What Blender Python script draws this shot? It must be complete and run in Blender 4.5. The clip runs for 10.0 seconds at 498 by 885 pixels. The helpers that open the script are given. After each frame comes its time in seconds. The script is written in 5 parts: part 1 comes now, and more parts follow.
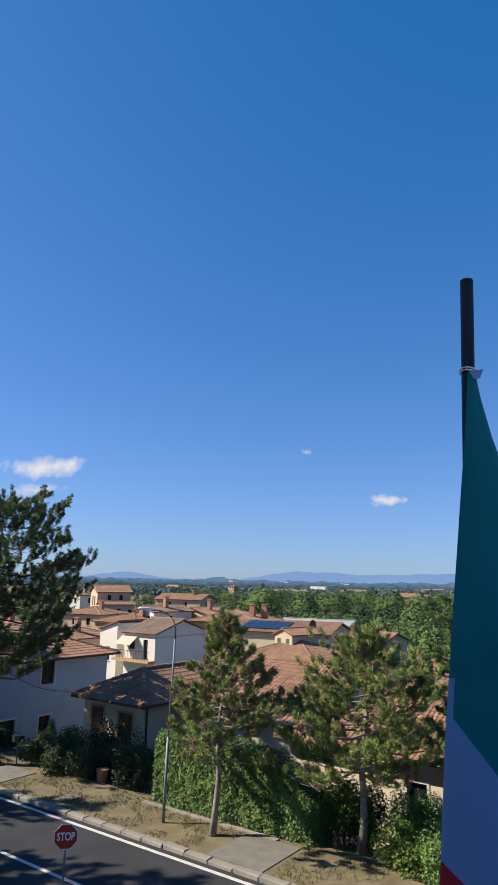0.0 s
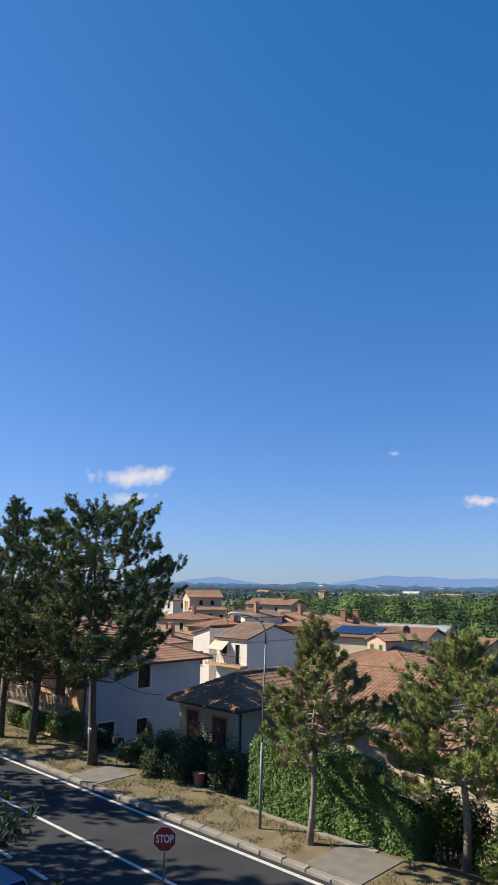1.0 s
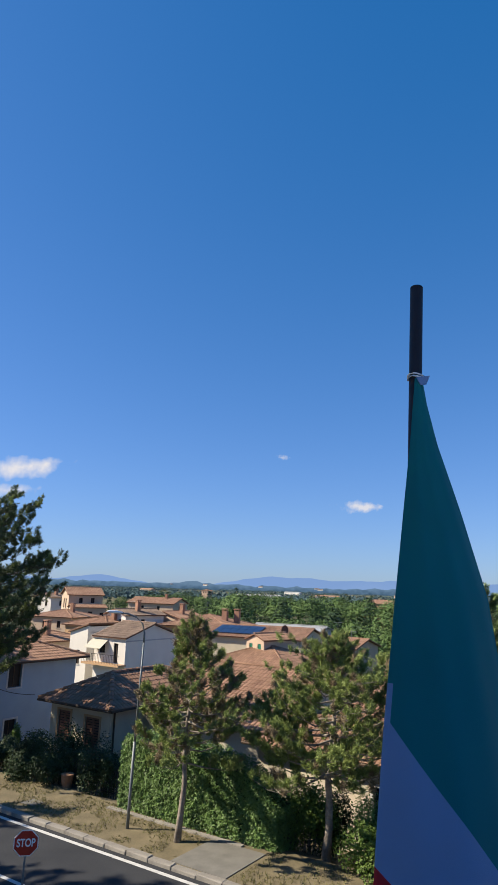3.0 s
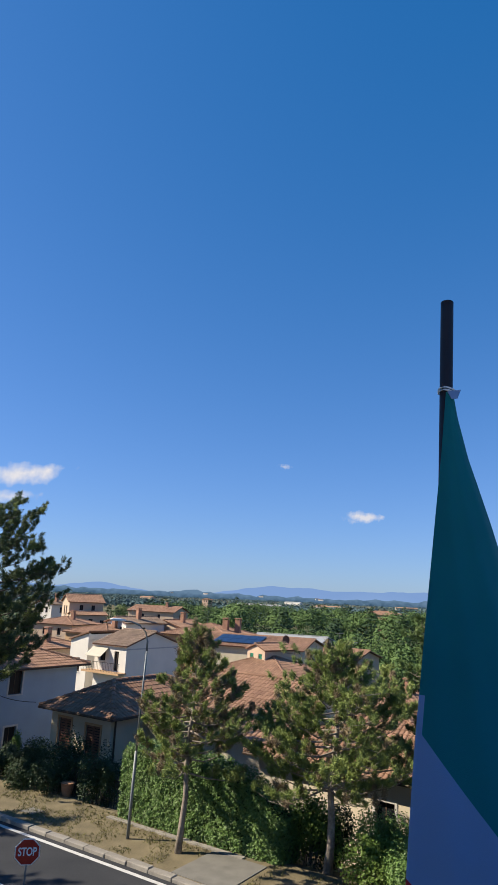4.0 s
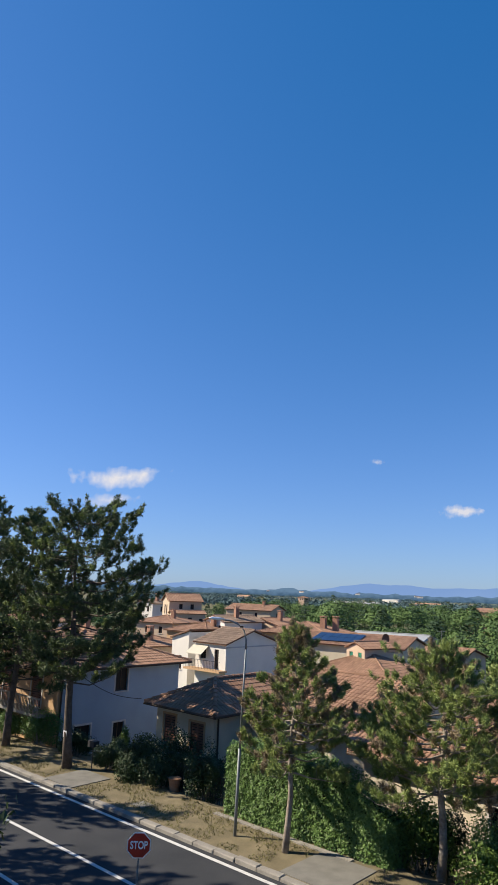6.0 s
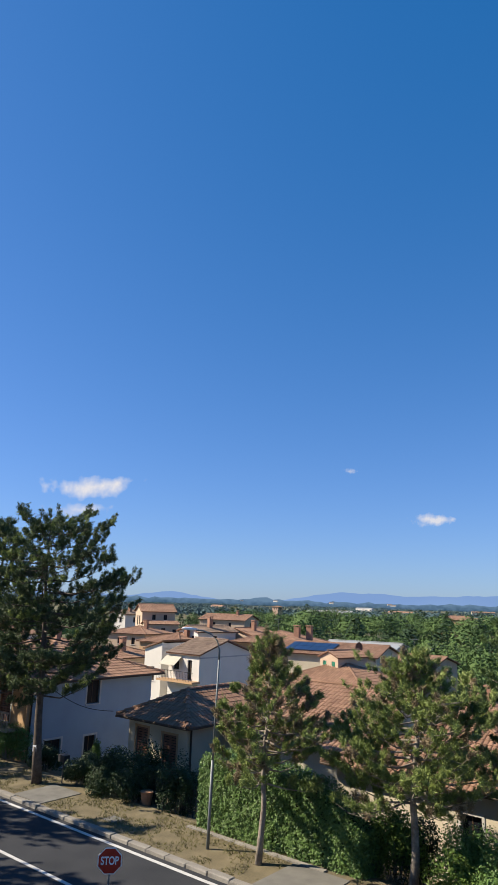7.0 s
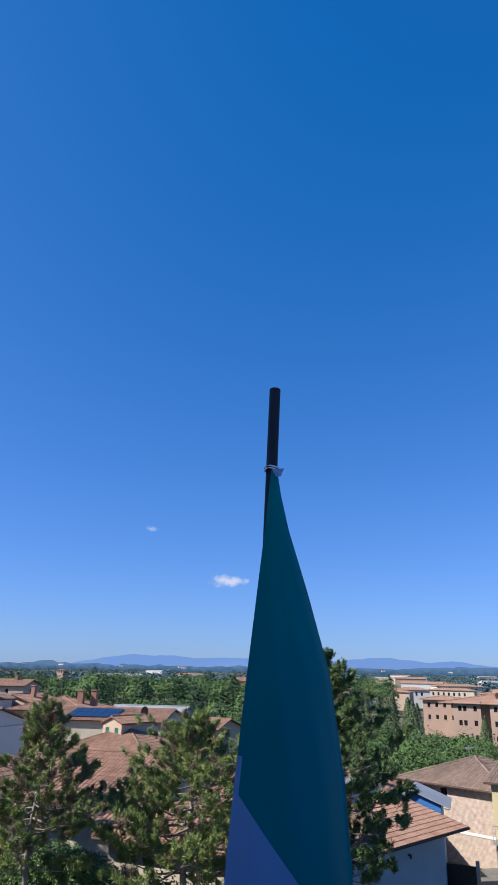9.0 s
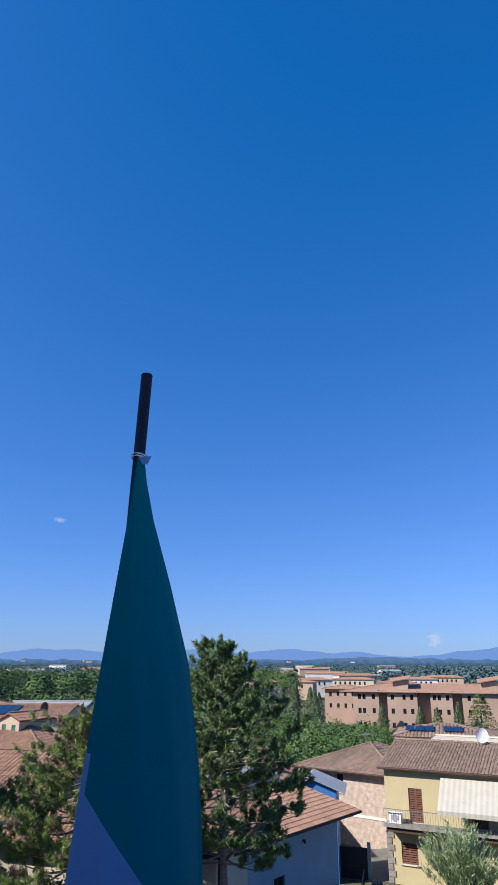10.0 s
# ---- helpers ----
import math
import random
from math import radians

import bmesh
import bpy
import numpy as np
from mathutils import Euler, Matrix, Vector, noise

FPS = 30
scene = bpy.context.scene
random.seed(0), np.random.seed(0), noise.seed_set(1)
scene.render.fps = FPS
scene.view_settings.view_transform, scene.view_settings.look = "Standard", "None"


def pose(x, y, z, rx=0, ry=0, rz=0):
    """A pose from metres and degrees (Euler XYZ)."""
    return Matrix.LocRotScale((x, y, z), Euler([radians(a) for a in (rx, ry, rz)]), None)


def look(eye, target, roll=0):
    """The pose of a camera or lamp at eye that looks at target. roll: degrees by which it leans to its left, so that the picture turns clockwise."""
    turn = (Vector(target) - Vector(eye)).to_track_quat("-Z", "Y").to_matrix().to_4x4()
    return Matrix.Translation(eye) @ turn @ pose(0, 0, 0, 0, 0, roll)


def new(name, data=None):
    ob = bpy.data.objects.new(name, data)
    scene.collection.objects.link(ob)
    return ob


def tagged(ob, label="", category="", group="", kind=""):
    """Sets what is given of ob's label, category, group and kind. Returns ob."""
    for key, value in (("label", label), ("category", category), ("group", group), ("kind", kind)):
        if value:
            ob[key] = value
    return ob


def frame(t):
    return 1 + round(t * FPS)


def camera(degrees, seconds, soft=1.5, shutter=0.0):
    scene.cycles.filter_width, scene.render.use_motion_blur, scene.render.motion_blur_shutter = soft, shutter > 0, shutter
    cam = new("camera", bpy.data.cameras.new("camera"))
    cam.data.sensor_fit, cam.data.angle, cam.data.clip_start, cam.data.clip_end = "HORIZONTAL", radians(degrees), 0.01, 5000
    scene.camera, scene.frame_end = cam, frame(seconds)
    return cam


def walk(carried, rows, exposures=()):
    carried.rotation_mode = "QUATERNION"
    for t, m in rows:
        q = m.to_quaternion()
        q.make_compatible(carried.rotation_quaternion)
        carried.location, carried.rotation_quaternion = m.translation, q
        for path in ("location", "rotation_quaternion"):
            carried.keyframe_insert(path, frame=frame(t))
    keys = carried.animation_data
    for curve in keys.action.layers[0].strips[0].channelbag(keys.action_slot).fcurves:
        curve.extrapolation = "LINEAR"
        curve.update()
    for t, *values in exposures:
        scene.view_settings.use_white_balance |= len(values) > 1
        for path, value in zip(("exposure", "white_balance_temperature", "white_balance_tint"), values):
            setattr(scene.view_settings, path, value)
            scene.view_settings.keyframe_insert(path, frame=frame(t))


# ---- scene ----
cam = camera(42.3, 10.0, soft=0.8)
PATH = [
    (0, (0.761, -0.116, 8.895), (0.702, 1.837, 9.32), 1.1),
    (0.5, (0.746, -0.041, 8.913), (0.547, 1.904, 9.334), 1.5),
    (1, (0.796, 0.006, 8.901), (0.475, 1.931, 9.336), 0.8),
    (1.5, (0.863, 0.07, 8.883), (0.474, 1.982, 9.324), 0.5),
    (2, (0.923, -0.066, 8.903), (0.715, 1.871, 9.354), 0.5),
    (2.5, (0.929, -0.084, 8.895), (0.92, 1.867, 9.334), 1.2),
    (4, (0.761, -0.125, 8.888), (0.765, 1.82, 9.355), 2.6),
    (4.5, (0.732, -0.127, 8.895), (0.614, 1.807, 9.39), 2.3),
    (5, (0.73, -0.017, 8.901), (0.514, 1.914, 9.373), 1.8),
    (5.5, (0.713, 0.099, 8.887), (0.437, 2.029, 9.333), 2.1),
    (7, (0.747, 0.077, 8.888), (0.554, 2.009, 9.369), 1.6),
    (7.5, (0.683, -0.119, 8.872), (0.721, 1.808, 9.405), 1.8),
    (8, (0.647, -0.161, 8.91), (0.696, 1.725, 9.573), 2.5),
    (8.5, (0.734, -0.234, 8.919), (0.968, 1.628, 9.609), 2.0),
    (9, (0.891, -0.355, 8.886), (1.285, 1.49, 9.55), 1.0),
    (9.5, (1.031, -0.324, 8.89), (1.56, 1.494, 9.533), 1.0),
    (10, (1.129, -0.338, 8.891), (1.78, 1.439, 9.537), 0.1),
]
walk(cam, [(t, look(eye, target, roll)) for t, eye, target, roll in PATH],
     exposures=[(0, 0.9, 6500, 10), (7.2, 0.9, 6500, 10), (8.6, 0.82, 5700, 13), (10, 0.78, 5600, 14)])

# world, sun
SUN_AZ, SUN_EL = radians(-90), radians(38)
world = bpy.data.worlds.new("sky")
scene.world = world
world.use_nodes = True
wt = world.node_tree
sky = wt.nodes.new("ShaderNodeTexSky")
sky.sky_type = 'NISHITA'
sky.sun_disc = False
sky.sun_elevation, sky.sun_rotation = SUN_EL, SUN_AZ
sky.air_density, sky.dust_density, sky.ozone_density = 1.0, 0.2, 3.0
tint = wt.nodes.new("ShaderNodeMix")
tint.data_type, tint.blend_type = 'RGBA', 'MULTIPLY'
tint.inputs[0].default_value = 1.0
tint.inputs[7].default_value = (0.68, 0.715, 0.86, 1)
wt.links.new(sky.outputs[0], tint.inputs[6])
haze = wt.nodes.new("ShaderNodeVectorMath")
haze.operation = 'ADD'
haze.inputs[1].default_value = (-0.33, 0.25, 1.2)
wt.links.new(tint.outputs[2], haze.inputs[0])
low = wt.nodes.new("ShaderNodeVectorMath")
low.operation = 'MAXIMUM'
low.inputs[1].default_value = (0.12, 0.3, 0.6)
wt.links.new(haze.outputs[0], low.inputs[0])
veil = wt.nodes.new("ShaderNodeVectorMath")
veil.operation = 'MULTIPLY_ADD'
veil.inputs[1].default_value, veil.inputs[2].default_value = (0.115, 0.055, 0.012), (1, 1, 1)
wt.links.new(low.outputs[0], veil.inputs[0])
top = wt.nodes.new("ShaderNodeVectorMath")
top.operation = 'DIVIDE'
wt.links.new(low.outputs[0], top.inputs[0])
wt.links.new(veil.outputs[0], top.inputs[1])
wt.links.new(top.outputs[0], wt.nodes["Background"].inputs[0])
wt.nodes["Background"].inputs[1].default_value = 0.074
sun_data = bpy.data.lights.new("sun", 'SUN')
sun_data.energy, sun_data.angle, sun_data.color = 5.0, radians(0.55), (1.0, 0.88, 0.70)
sun_dir = Vector((math.cos(SUN_EL) * math.sin(SUN_AZ), math.cos(SUN_EL) * math.cos(SUN_AZ), math.sin(SUN_EL)))
sun_ob = new("sun", sun_data)
sun_ob.matrix_world = look((0, 0, 60), Vector((0, 0, 60)) - sun_dir)


# ---- materials ----
def mat(name, col, rough=0.8, var=0.25, scale=3.0, bump=0.0, fine=40.0, col2=None, island=0.0, spec=0.3, metal=0.0, trans=0.0):
    """Principled surface: colour varied at two scales, fine relief, and piece by piece where island is given."""
    m = bpy.data.materials.new(name)
    m.use_nodes = True
    nt = m.node_tree
    N, K = nt.nodes, nt.links
    p = N["Principled BSDF"]
    p.inputs["Roughness"].default_value = rough
    p.inputs["Metallic"].default_value = metal
    p.inputs["Specular IOR Level"].default_value = spec
    tc = N.new("ShaderNodeTexCoord")
    n1 = N.new("ShaderNodeTexNoise")
    n1.inputs["Scale"].default_value, n1.inputs["Detail"].default_value = scale, 5
    n2 = N.new("ShaderNodeTexNoise")
    n2.inputs["Scale"].default_value, n2.inputs["Detail"].default_value = fine, 4
    for n in (n1, n2):
        K.new(tc.outputs["Object"], n.inputs["Vector"])
    add = N.new("ShaderNodeMath")
    add.operation = 'ADD'
    K.new(n1.outputs[0], add.inputs[0])
    sc = N.new("ShaderNodeMath")
    sc.operation = 'MULTIPLY'
    sc.inputs[1].default_value = 0.5
    K.new(n2.outputs[0], sc.inputs[0])
    K.new(sc.outputs[0], add.inputs[1])
    last = add
    if island:
        geo = N.new("ShaderNodeNewGeometry")
        ma = N.new("ShaderNodeMath")
        ma.operation = 'MULTIPLY_ADD'
        ma.inputs[1].default_value = island
        K.new(geo.outputs["Random Per Island"], ma.inputs[0])
        K.new(add.outputs[0], ma.inputs[2])
        last = ma
    mr = N.new("ShaderNodeMapRange")
    mr.inputs["From Min"].default_value, mr.inputs["From Max"].default_value = 0.45, 1.05 + island
    K.new(last.outputs[0], mr.inputs["Value"])
    mix = N.new("ShaderNodeMix")
    mix.data_type = 'RGBA'
    c = np.array(col)
    c2 = np.array(col2) if col2 else np.clip(c * (1 + var), 0, 1)
    c1 = c if col2 else c * (1 - var)
    mix.inputs[6].default_value = (*c1, 1)
    mix.inputs[7].default_value = (*c2, 1)
    K.new(mr.outputs[0], mix.inputs[0])
    K.new(mix.outputs[2], p.inputs["Base Color"])
    if bump:
        b = N.new("ShaderNodeBump")
        b.inputs["Strength"].default_value, b.inputs["Distance"].default_value = bump, 0.02
        K.new(n2.outputs[0], b.inputs["Height"])
        K.new(b.outputs[0], p.inputs["Normal"])
    if trans:
        t = N.new("ShaderNodeBsdfTranslucent")
        ms = N.new("ShaderNodeMixShader")
        ms.inputs[0].default_value = trans
        K.new(mix.outputs[2], t.inputs[0])
        K.new(p.outputs[0], ms.inputs[1])
        K.new(t.outputs[0], ms.inputs[2])
        K.new(ms.outputs[0], N["Material Output"].inputs["Surface"])
    return m


M_ASPHALT = mat("asphalt", (0.018, 0.0205, 0.025), 0.85, 0.3, 0.6, 0.25, 90, col2=(0.037, 0.039, 0.044))
M_LINE = mat("road_paint", (0.48, 0.48, 0.47), 0.7, 0.2, 4, 0.1, 60)
M_STONE = mat("kerb_stone", (0.16, 0.15, 0.135), 0.9, 0.3, 2, 0.4, 30, col2=(0.30, 0.28, 0.245))
M_PAVE = mat("concrete_slab", (0.15, 0.145, 0.13), 0.9, 0.25, 2, 0.3, 40)
M_DRY = mat("dry_grass", (0.085, 0.072, 0.042), 0.95, 0.3, 1.2, 0.8, 25, col2=(0.20, 0.165, 0.10))
M_BLADE = mat("grass_blade", (0.09, 0.10, 0.03), 0.9, 0.3, 1.0, 0, 5, col2=(0.24, 0.21, 0.09), island=0.5)
M_LAND = mat("farm_land", (0.04, 0.06, 0.025), 0.95, 0.4, 0.012, 0, 0.08, col2=(0.17, 0.14, 0.07))
# white plaster given the blue-grey it takes on a shaded wall
M_PLASTER_W = mat("shaded_white_plaster", (0.29, 0.355, 0.42), 0.85, 0.10, 0.7, 0.15, 30)
M_PLASTER_C = mat("cream_plaster", (0.50, 0.44, 0.33), 0.85, 0.14, 0.7, 0.15, 30)
M_PLASTER_Y = mat("yellow_plaster", (0.46, 0.385, 0.215), 0.85, 0.08, 0.7, 0.15, 30)
M_PLASTER_O = mat("ochre_plaster", (0.42, 0.27, 0.15), 0.85, 0.15, 0.7, 0.15, 30)
M_PLASTER_G = mat("grey_plaster", (0.36, 0.36, 0.36), 0.85, 0.12, 0.7, 0.15, 30)
# grey shed plaster with the blue of its shaded wall in the colour
M_PLASTER_S = mat("shade_tinted_plaster", (0.30, 0.38, 0.44), 0.85, 0.12, 0.7, 0.15, 30)
M_TERRA = mat("terracotta_pot", (0.30, 0.16, 0.09), 0.85, 0.25, 5, 0.1, 40)
M_PLASTER_P = mat("peach_plaster", (0.46, 0.35, 0.255), 0.85, 0.10, 0.7, 0.1, 20)
M_PLASTER_B = mat("bright_white_plaster", (0.60, 0.57, 0.52), 0.85, 0.06, 0.7, 0.1, 20)
M_AWN2 = mat("cream_awning_stripe", (0.42, 0.395, 0.32), 0.8, 0.06, 2, 0, 20)
M_AWN = mat("grey_awning_stripe", (0.365, 0.345, 0.285), 0.8, 0.08, 2, 0, 20)
def brick_mat(name, a, b, mortar):
    """Brickwork in courses, with mottled bricks and pale recessed joints."""
    m = mat(name, a, 0.9, 0.2, 0.8, 0.2, 12)
    nt = m.node_tree
    N, K = nt.nodes, nt.links
    tc = N.new("ShaderNodeTexCoord")
    sx = N.new("ShaderNodeSeparateXYZ")
    ad = N.new("ShaderNodeMath")
    cb = N.new("ShaderNodeCombineXYZ")
    bt = N.new("ShaderNodeTexBrick")
    bt.inputs["Color1"].default_value, bt.inputs["Color2"].default_value, bt.inputs["Mortar"].default_value = (*a, 1), (*b, 1), (*mortar, 1)
    bt.inputs["Scale"].default_value, bt.inputs["Brick Width"].default_value, bt.inputs["Row Height"].default_value = 1.0, 0.26, 0.07
    bt.inputs["Mortar Size"].default_value = 0.012
    K.new(tc.outputs["Object"], sx.inputs[0])
    K.new(sx.outputs[0], ad.inputs[0])
    K.new(sx.outputs[1], ad.inputs[1])
    K.new(ad.outputs[0], cb.inputs[0])
    K.new(sx.outputs[2], cb.inputs[1])
    K.new(cb.outputs[0], bt.inputs["Vector"])
    nz = N.new("ShaderNodeTexNoise")
    nz.inputs["Scale"].default_value = 3.0
    K.new(tc.outputs["Object"], nz.inputs["Vector"])
    mx = N.new("ShaderNodeMix")
    mx.data_type, mx.blend_type = 'RGBA', 'OVERLAY'
    mx.inputs[0].default_value = 0.5
    K.new(bt.outputs[0], mx.inputs[6])
    K.new(nz.outputs[0], mx.inputs[7])
    K.new(mx.outputs[2], N["Principled BSDF"].inputs["Base Color"])
    return m


M_BRICK = brick_mat("brickwork", (0.42, 0.31, 0.235), (0.34, 0.235, 0.175), (0.44, 0.40, 0.34))
M_BRICK_FAR = mat("far_brick", (0.37, 0.265, 0.20), 0.9, 0.15, 0.15, 0, 3)
M_CHIMNEY = mat("chimney_brick", (0.30, 0.165, 0.11), 0.9, 0.25, 2, 0.2, 14)
M_ROOF = mat("roof_deck", (0.16, 0.085, 0.055), 0.95, 0.3, 1, 0.2, 20)
M_TILE = mat("terracotta_tile", (0.17, 0.095, 0.06), 0.9, 0.3, 0.5, 0.3, 18, col2=(0.36, 0.215, 0.14), island=0.5)
M_TILE_O = mat("orange_tile", (0.22, 0.125, 0.08), 0.9, 0.3, 0.5, 0.3, 18, col2=(0.38, 0.23, 0.15), island=0.5)
M_TILE_B = mat("brown_tile", (0.13, 0.095, 0.07), 0.95, 0.3, 0.5, 0.3, 18, col2=(0.29, 0.205, 0.15), island=0.5)
M_WOOD = mat("dark_wood", (0.07, 0.045, 0.03), 0.7, 0.3, 3, 0.3, 40)
M_BARK = mat("pine_bark", (0.12, 0.095, 0.075), 0.95, 0.4, 4, 0.9, 14, col2=(0.34, 0.30, 0.25))
M_BARK_D = mat("dark_pine_bark", (0.045, 0.036, 0.03), 0.95, 0.4, 4, 0.9, 14, col2=(0.14, 0.115, 0.095))
M_NEEDLE = mat("pine_needles", (0.07, 0.105, 0.03), 0.6, 0.4, 4.5, 0, 9, col2=(0.34, 0.41, 0.12), island=0.12, trans=0.15)
M_NEEDLE_G = mat("deep_green_needles", (0.036, 0.068, 0.024), 0.6, 0.4, 4.5, 0, 9, col2=(0.19, 0.27, 0.085), island=0.12, trans=0.12)
M_NEEDLE_D = mat("dark_pine_needles", (0.018, 0.036, 0.016), 0.6, 0.4, 4.5, 0, 9, col2=(0.14, 0.19, 0.075), island=0.12, trans=0.08)
M_NEEDLE_B = mat("browning_needles", (0.10, 0.08, 0.048), 0.7, 0.4, 4.5, 0, 9, col2=(0.34, 0.265, 0.16), island=0.12, trans=0.1)
M_LEAF = mat("hedge_leaf", (0.05, 0.10, 0.028), 0.45, 0.4, 1.4, 0, 6, col2=(0.17, 0.28, 0.07), island=0.4, trans=0.15)
M_LEAF_L = mat("bright_leaf", (0.06, 0.105, 0.02), 0.5, 0.4, 1.0, 0, 6, col2=(0.19, 0.29, 0.06), island=0.4, trans=0.25)
# dark leaf, deepened further to hold the shade on shrubs before the houses
M_LEAF_D = mat("shade_dark_leaf", (0.010, 0.024, 0.009), 0.5, 0.4, 1.0, 0, 6, col2=(0.045, 0.08, 0.026), island=0.4, trans=0.1)
M_LEAF_S = mat("silver_leaf", (0.15, 0.21, 0.09), 0.6, 0.3, 1.0, 0, 6, col2=(0.38, 0.45, 0.24), island=0.7, trans=0.2)
# near-black fill that stands in for shade between hedge leaves
M_CORE = mat("shade_core", (0.012, 0.014, 0.008), 0.95, 0.3, 3, 0, 20)
M_FAR_A = mat("far_foliage", (0.022, 0.05, 0.016), 0.8, 0.7, 0.12, 0, 0.8, col2=(0.13, 0.21, 0.055), island=0.3)
M_FAR_C = mat("dark_cedar", (0.010, 0.028, 0.013), 0.8, 0.5, 0.12, 0, 0.8, col2=(0.055, 0.10, 0.04), island=0.3)
# woods green with bluish distance haze mixed into the base colour
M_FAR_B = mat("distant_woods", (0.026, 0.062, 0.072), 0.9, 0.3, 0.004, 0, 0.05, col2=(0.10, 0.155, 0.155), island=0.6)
M_STEEL = mat("galvanised_steel", (0.17, 0.19, 0.20), 0.55, 0.15, 3, 0, 40, metal=0.3)
M_DARK_METAL = mat("dark_metal", (0.03, 0.03, 0.032), 0.5, 0.2, 4, 0, 40)
M_POLE = mat("dark_painted_pole", (0.035, 0.026, 0.028), 0.55, 0.25, 6, 0.05, 60)
M_GLASS = mat("dark_window", (0.014, 0.016, 0.02), 0.3, 0.2, 1, 0, 4, spec=0.08)
M_SHUT = mat("brown_shutter", (0.16, 0.075, 0.05), 0.6, 0.2, 3, 0, 20)
M_SHUT_G = mat("green_shutter", (0.03, 0.20, 0.13), 0.6, 0.2, 3, 0, 20)
M_FRAME = mat("window_surround", (0.50, 0.48, 0.44), 0.8, 0.15, 3, 0, 20)
M_RED = mat("sign_red", (0.42, 0.035, 0.02), 0.45, 0.2, 3, 0, 20)
M_WHITE = mat("white_enamel", (0.80, 0.80, 0.80), 0.5, 0.06, 3, 0, 20)
M_BLUE = mat("blue_sheet", (0.06, 0.19, 0.46), 0.6, 0.12, 1, 0, 10)
M_SOLAR = mat("solar_cell", (0.012, 0.026, 0.065), 0.3, 0.2, 1, 0, 10, spec=0.6)
M_METAL_ROOF = mat("sheet_metal_roof", (0.30, 0.31, 0.31), 0.5, 0.15, 0.5, 0, 6)
# flag green and white carry the blue of the shade in their base colour
M_FLAG_G = mat("shade_tinted_green_cloth", (0.0, 0.175, 0.19), 0.75, 0.10, 2, 0.15, 300, trans=0.12)
M_FLAG_W = mat("shade_tinted_white_cloth", (0.22, 0.325, 0.53), 0.8, 0.05, 2, 0.15, 300, trans=0.12)
M_FLAG_R = mat("red_flag_cloth", (0.48, 0.02, 0.03), 0.75, 0.10, 2, 0.15, 300, trans=0.12)
M_CAR = mat("silver_blue_car_paint", (0.20, 0.28, 0.40), 0.25, 0.05, 1, 0, 10, metal=0.4, spec=0.6)


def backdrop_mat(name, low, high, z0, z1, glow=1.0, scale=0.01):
    """Far hills: flat glow with distance haze in its colour, a slight vertical change and mottling."""
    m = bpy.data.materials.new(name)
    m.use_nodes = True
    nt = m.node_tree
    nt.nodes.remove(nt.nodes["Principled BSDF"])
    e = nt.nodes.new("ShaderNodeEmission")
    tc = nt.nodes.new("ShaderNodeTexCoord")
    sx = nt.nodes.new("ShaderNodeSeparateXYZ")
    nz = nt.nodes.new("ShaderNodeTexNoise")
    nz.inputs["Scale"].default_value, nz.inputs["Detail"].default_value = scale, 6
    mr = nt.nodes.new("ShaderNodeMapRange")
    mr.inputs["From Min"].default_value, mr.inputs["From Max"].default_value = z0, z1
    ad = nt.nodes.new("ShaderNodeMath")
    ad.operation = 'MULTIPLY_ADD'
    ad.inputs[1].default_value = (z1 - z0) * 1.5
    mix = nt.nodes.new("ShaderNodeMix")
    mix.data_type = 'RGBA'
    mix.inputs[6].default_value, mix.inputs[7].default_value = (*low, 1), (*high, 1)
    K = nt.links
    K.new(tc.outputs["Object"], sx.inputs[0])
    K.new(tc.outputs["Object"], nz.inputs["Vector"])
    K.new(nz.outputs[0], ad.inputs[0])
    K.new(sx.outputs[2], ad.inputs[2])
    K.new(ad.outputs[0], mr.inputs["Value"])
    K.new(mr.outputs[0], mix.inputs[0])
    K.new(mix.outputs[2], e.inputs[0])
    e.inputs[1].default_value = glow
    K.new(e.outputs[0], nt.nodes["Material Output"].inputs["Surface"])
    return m


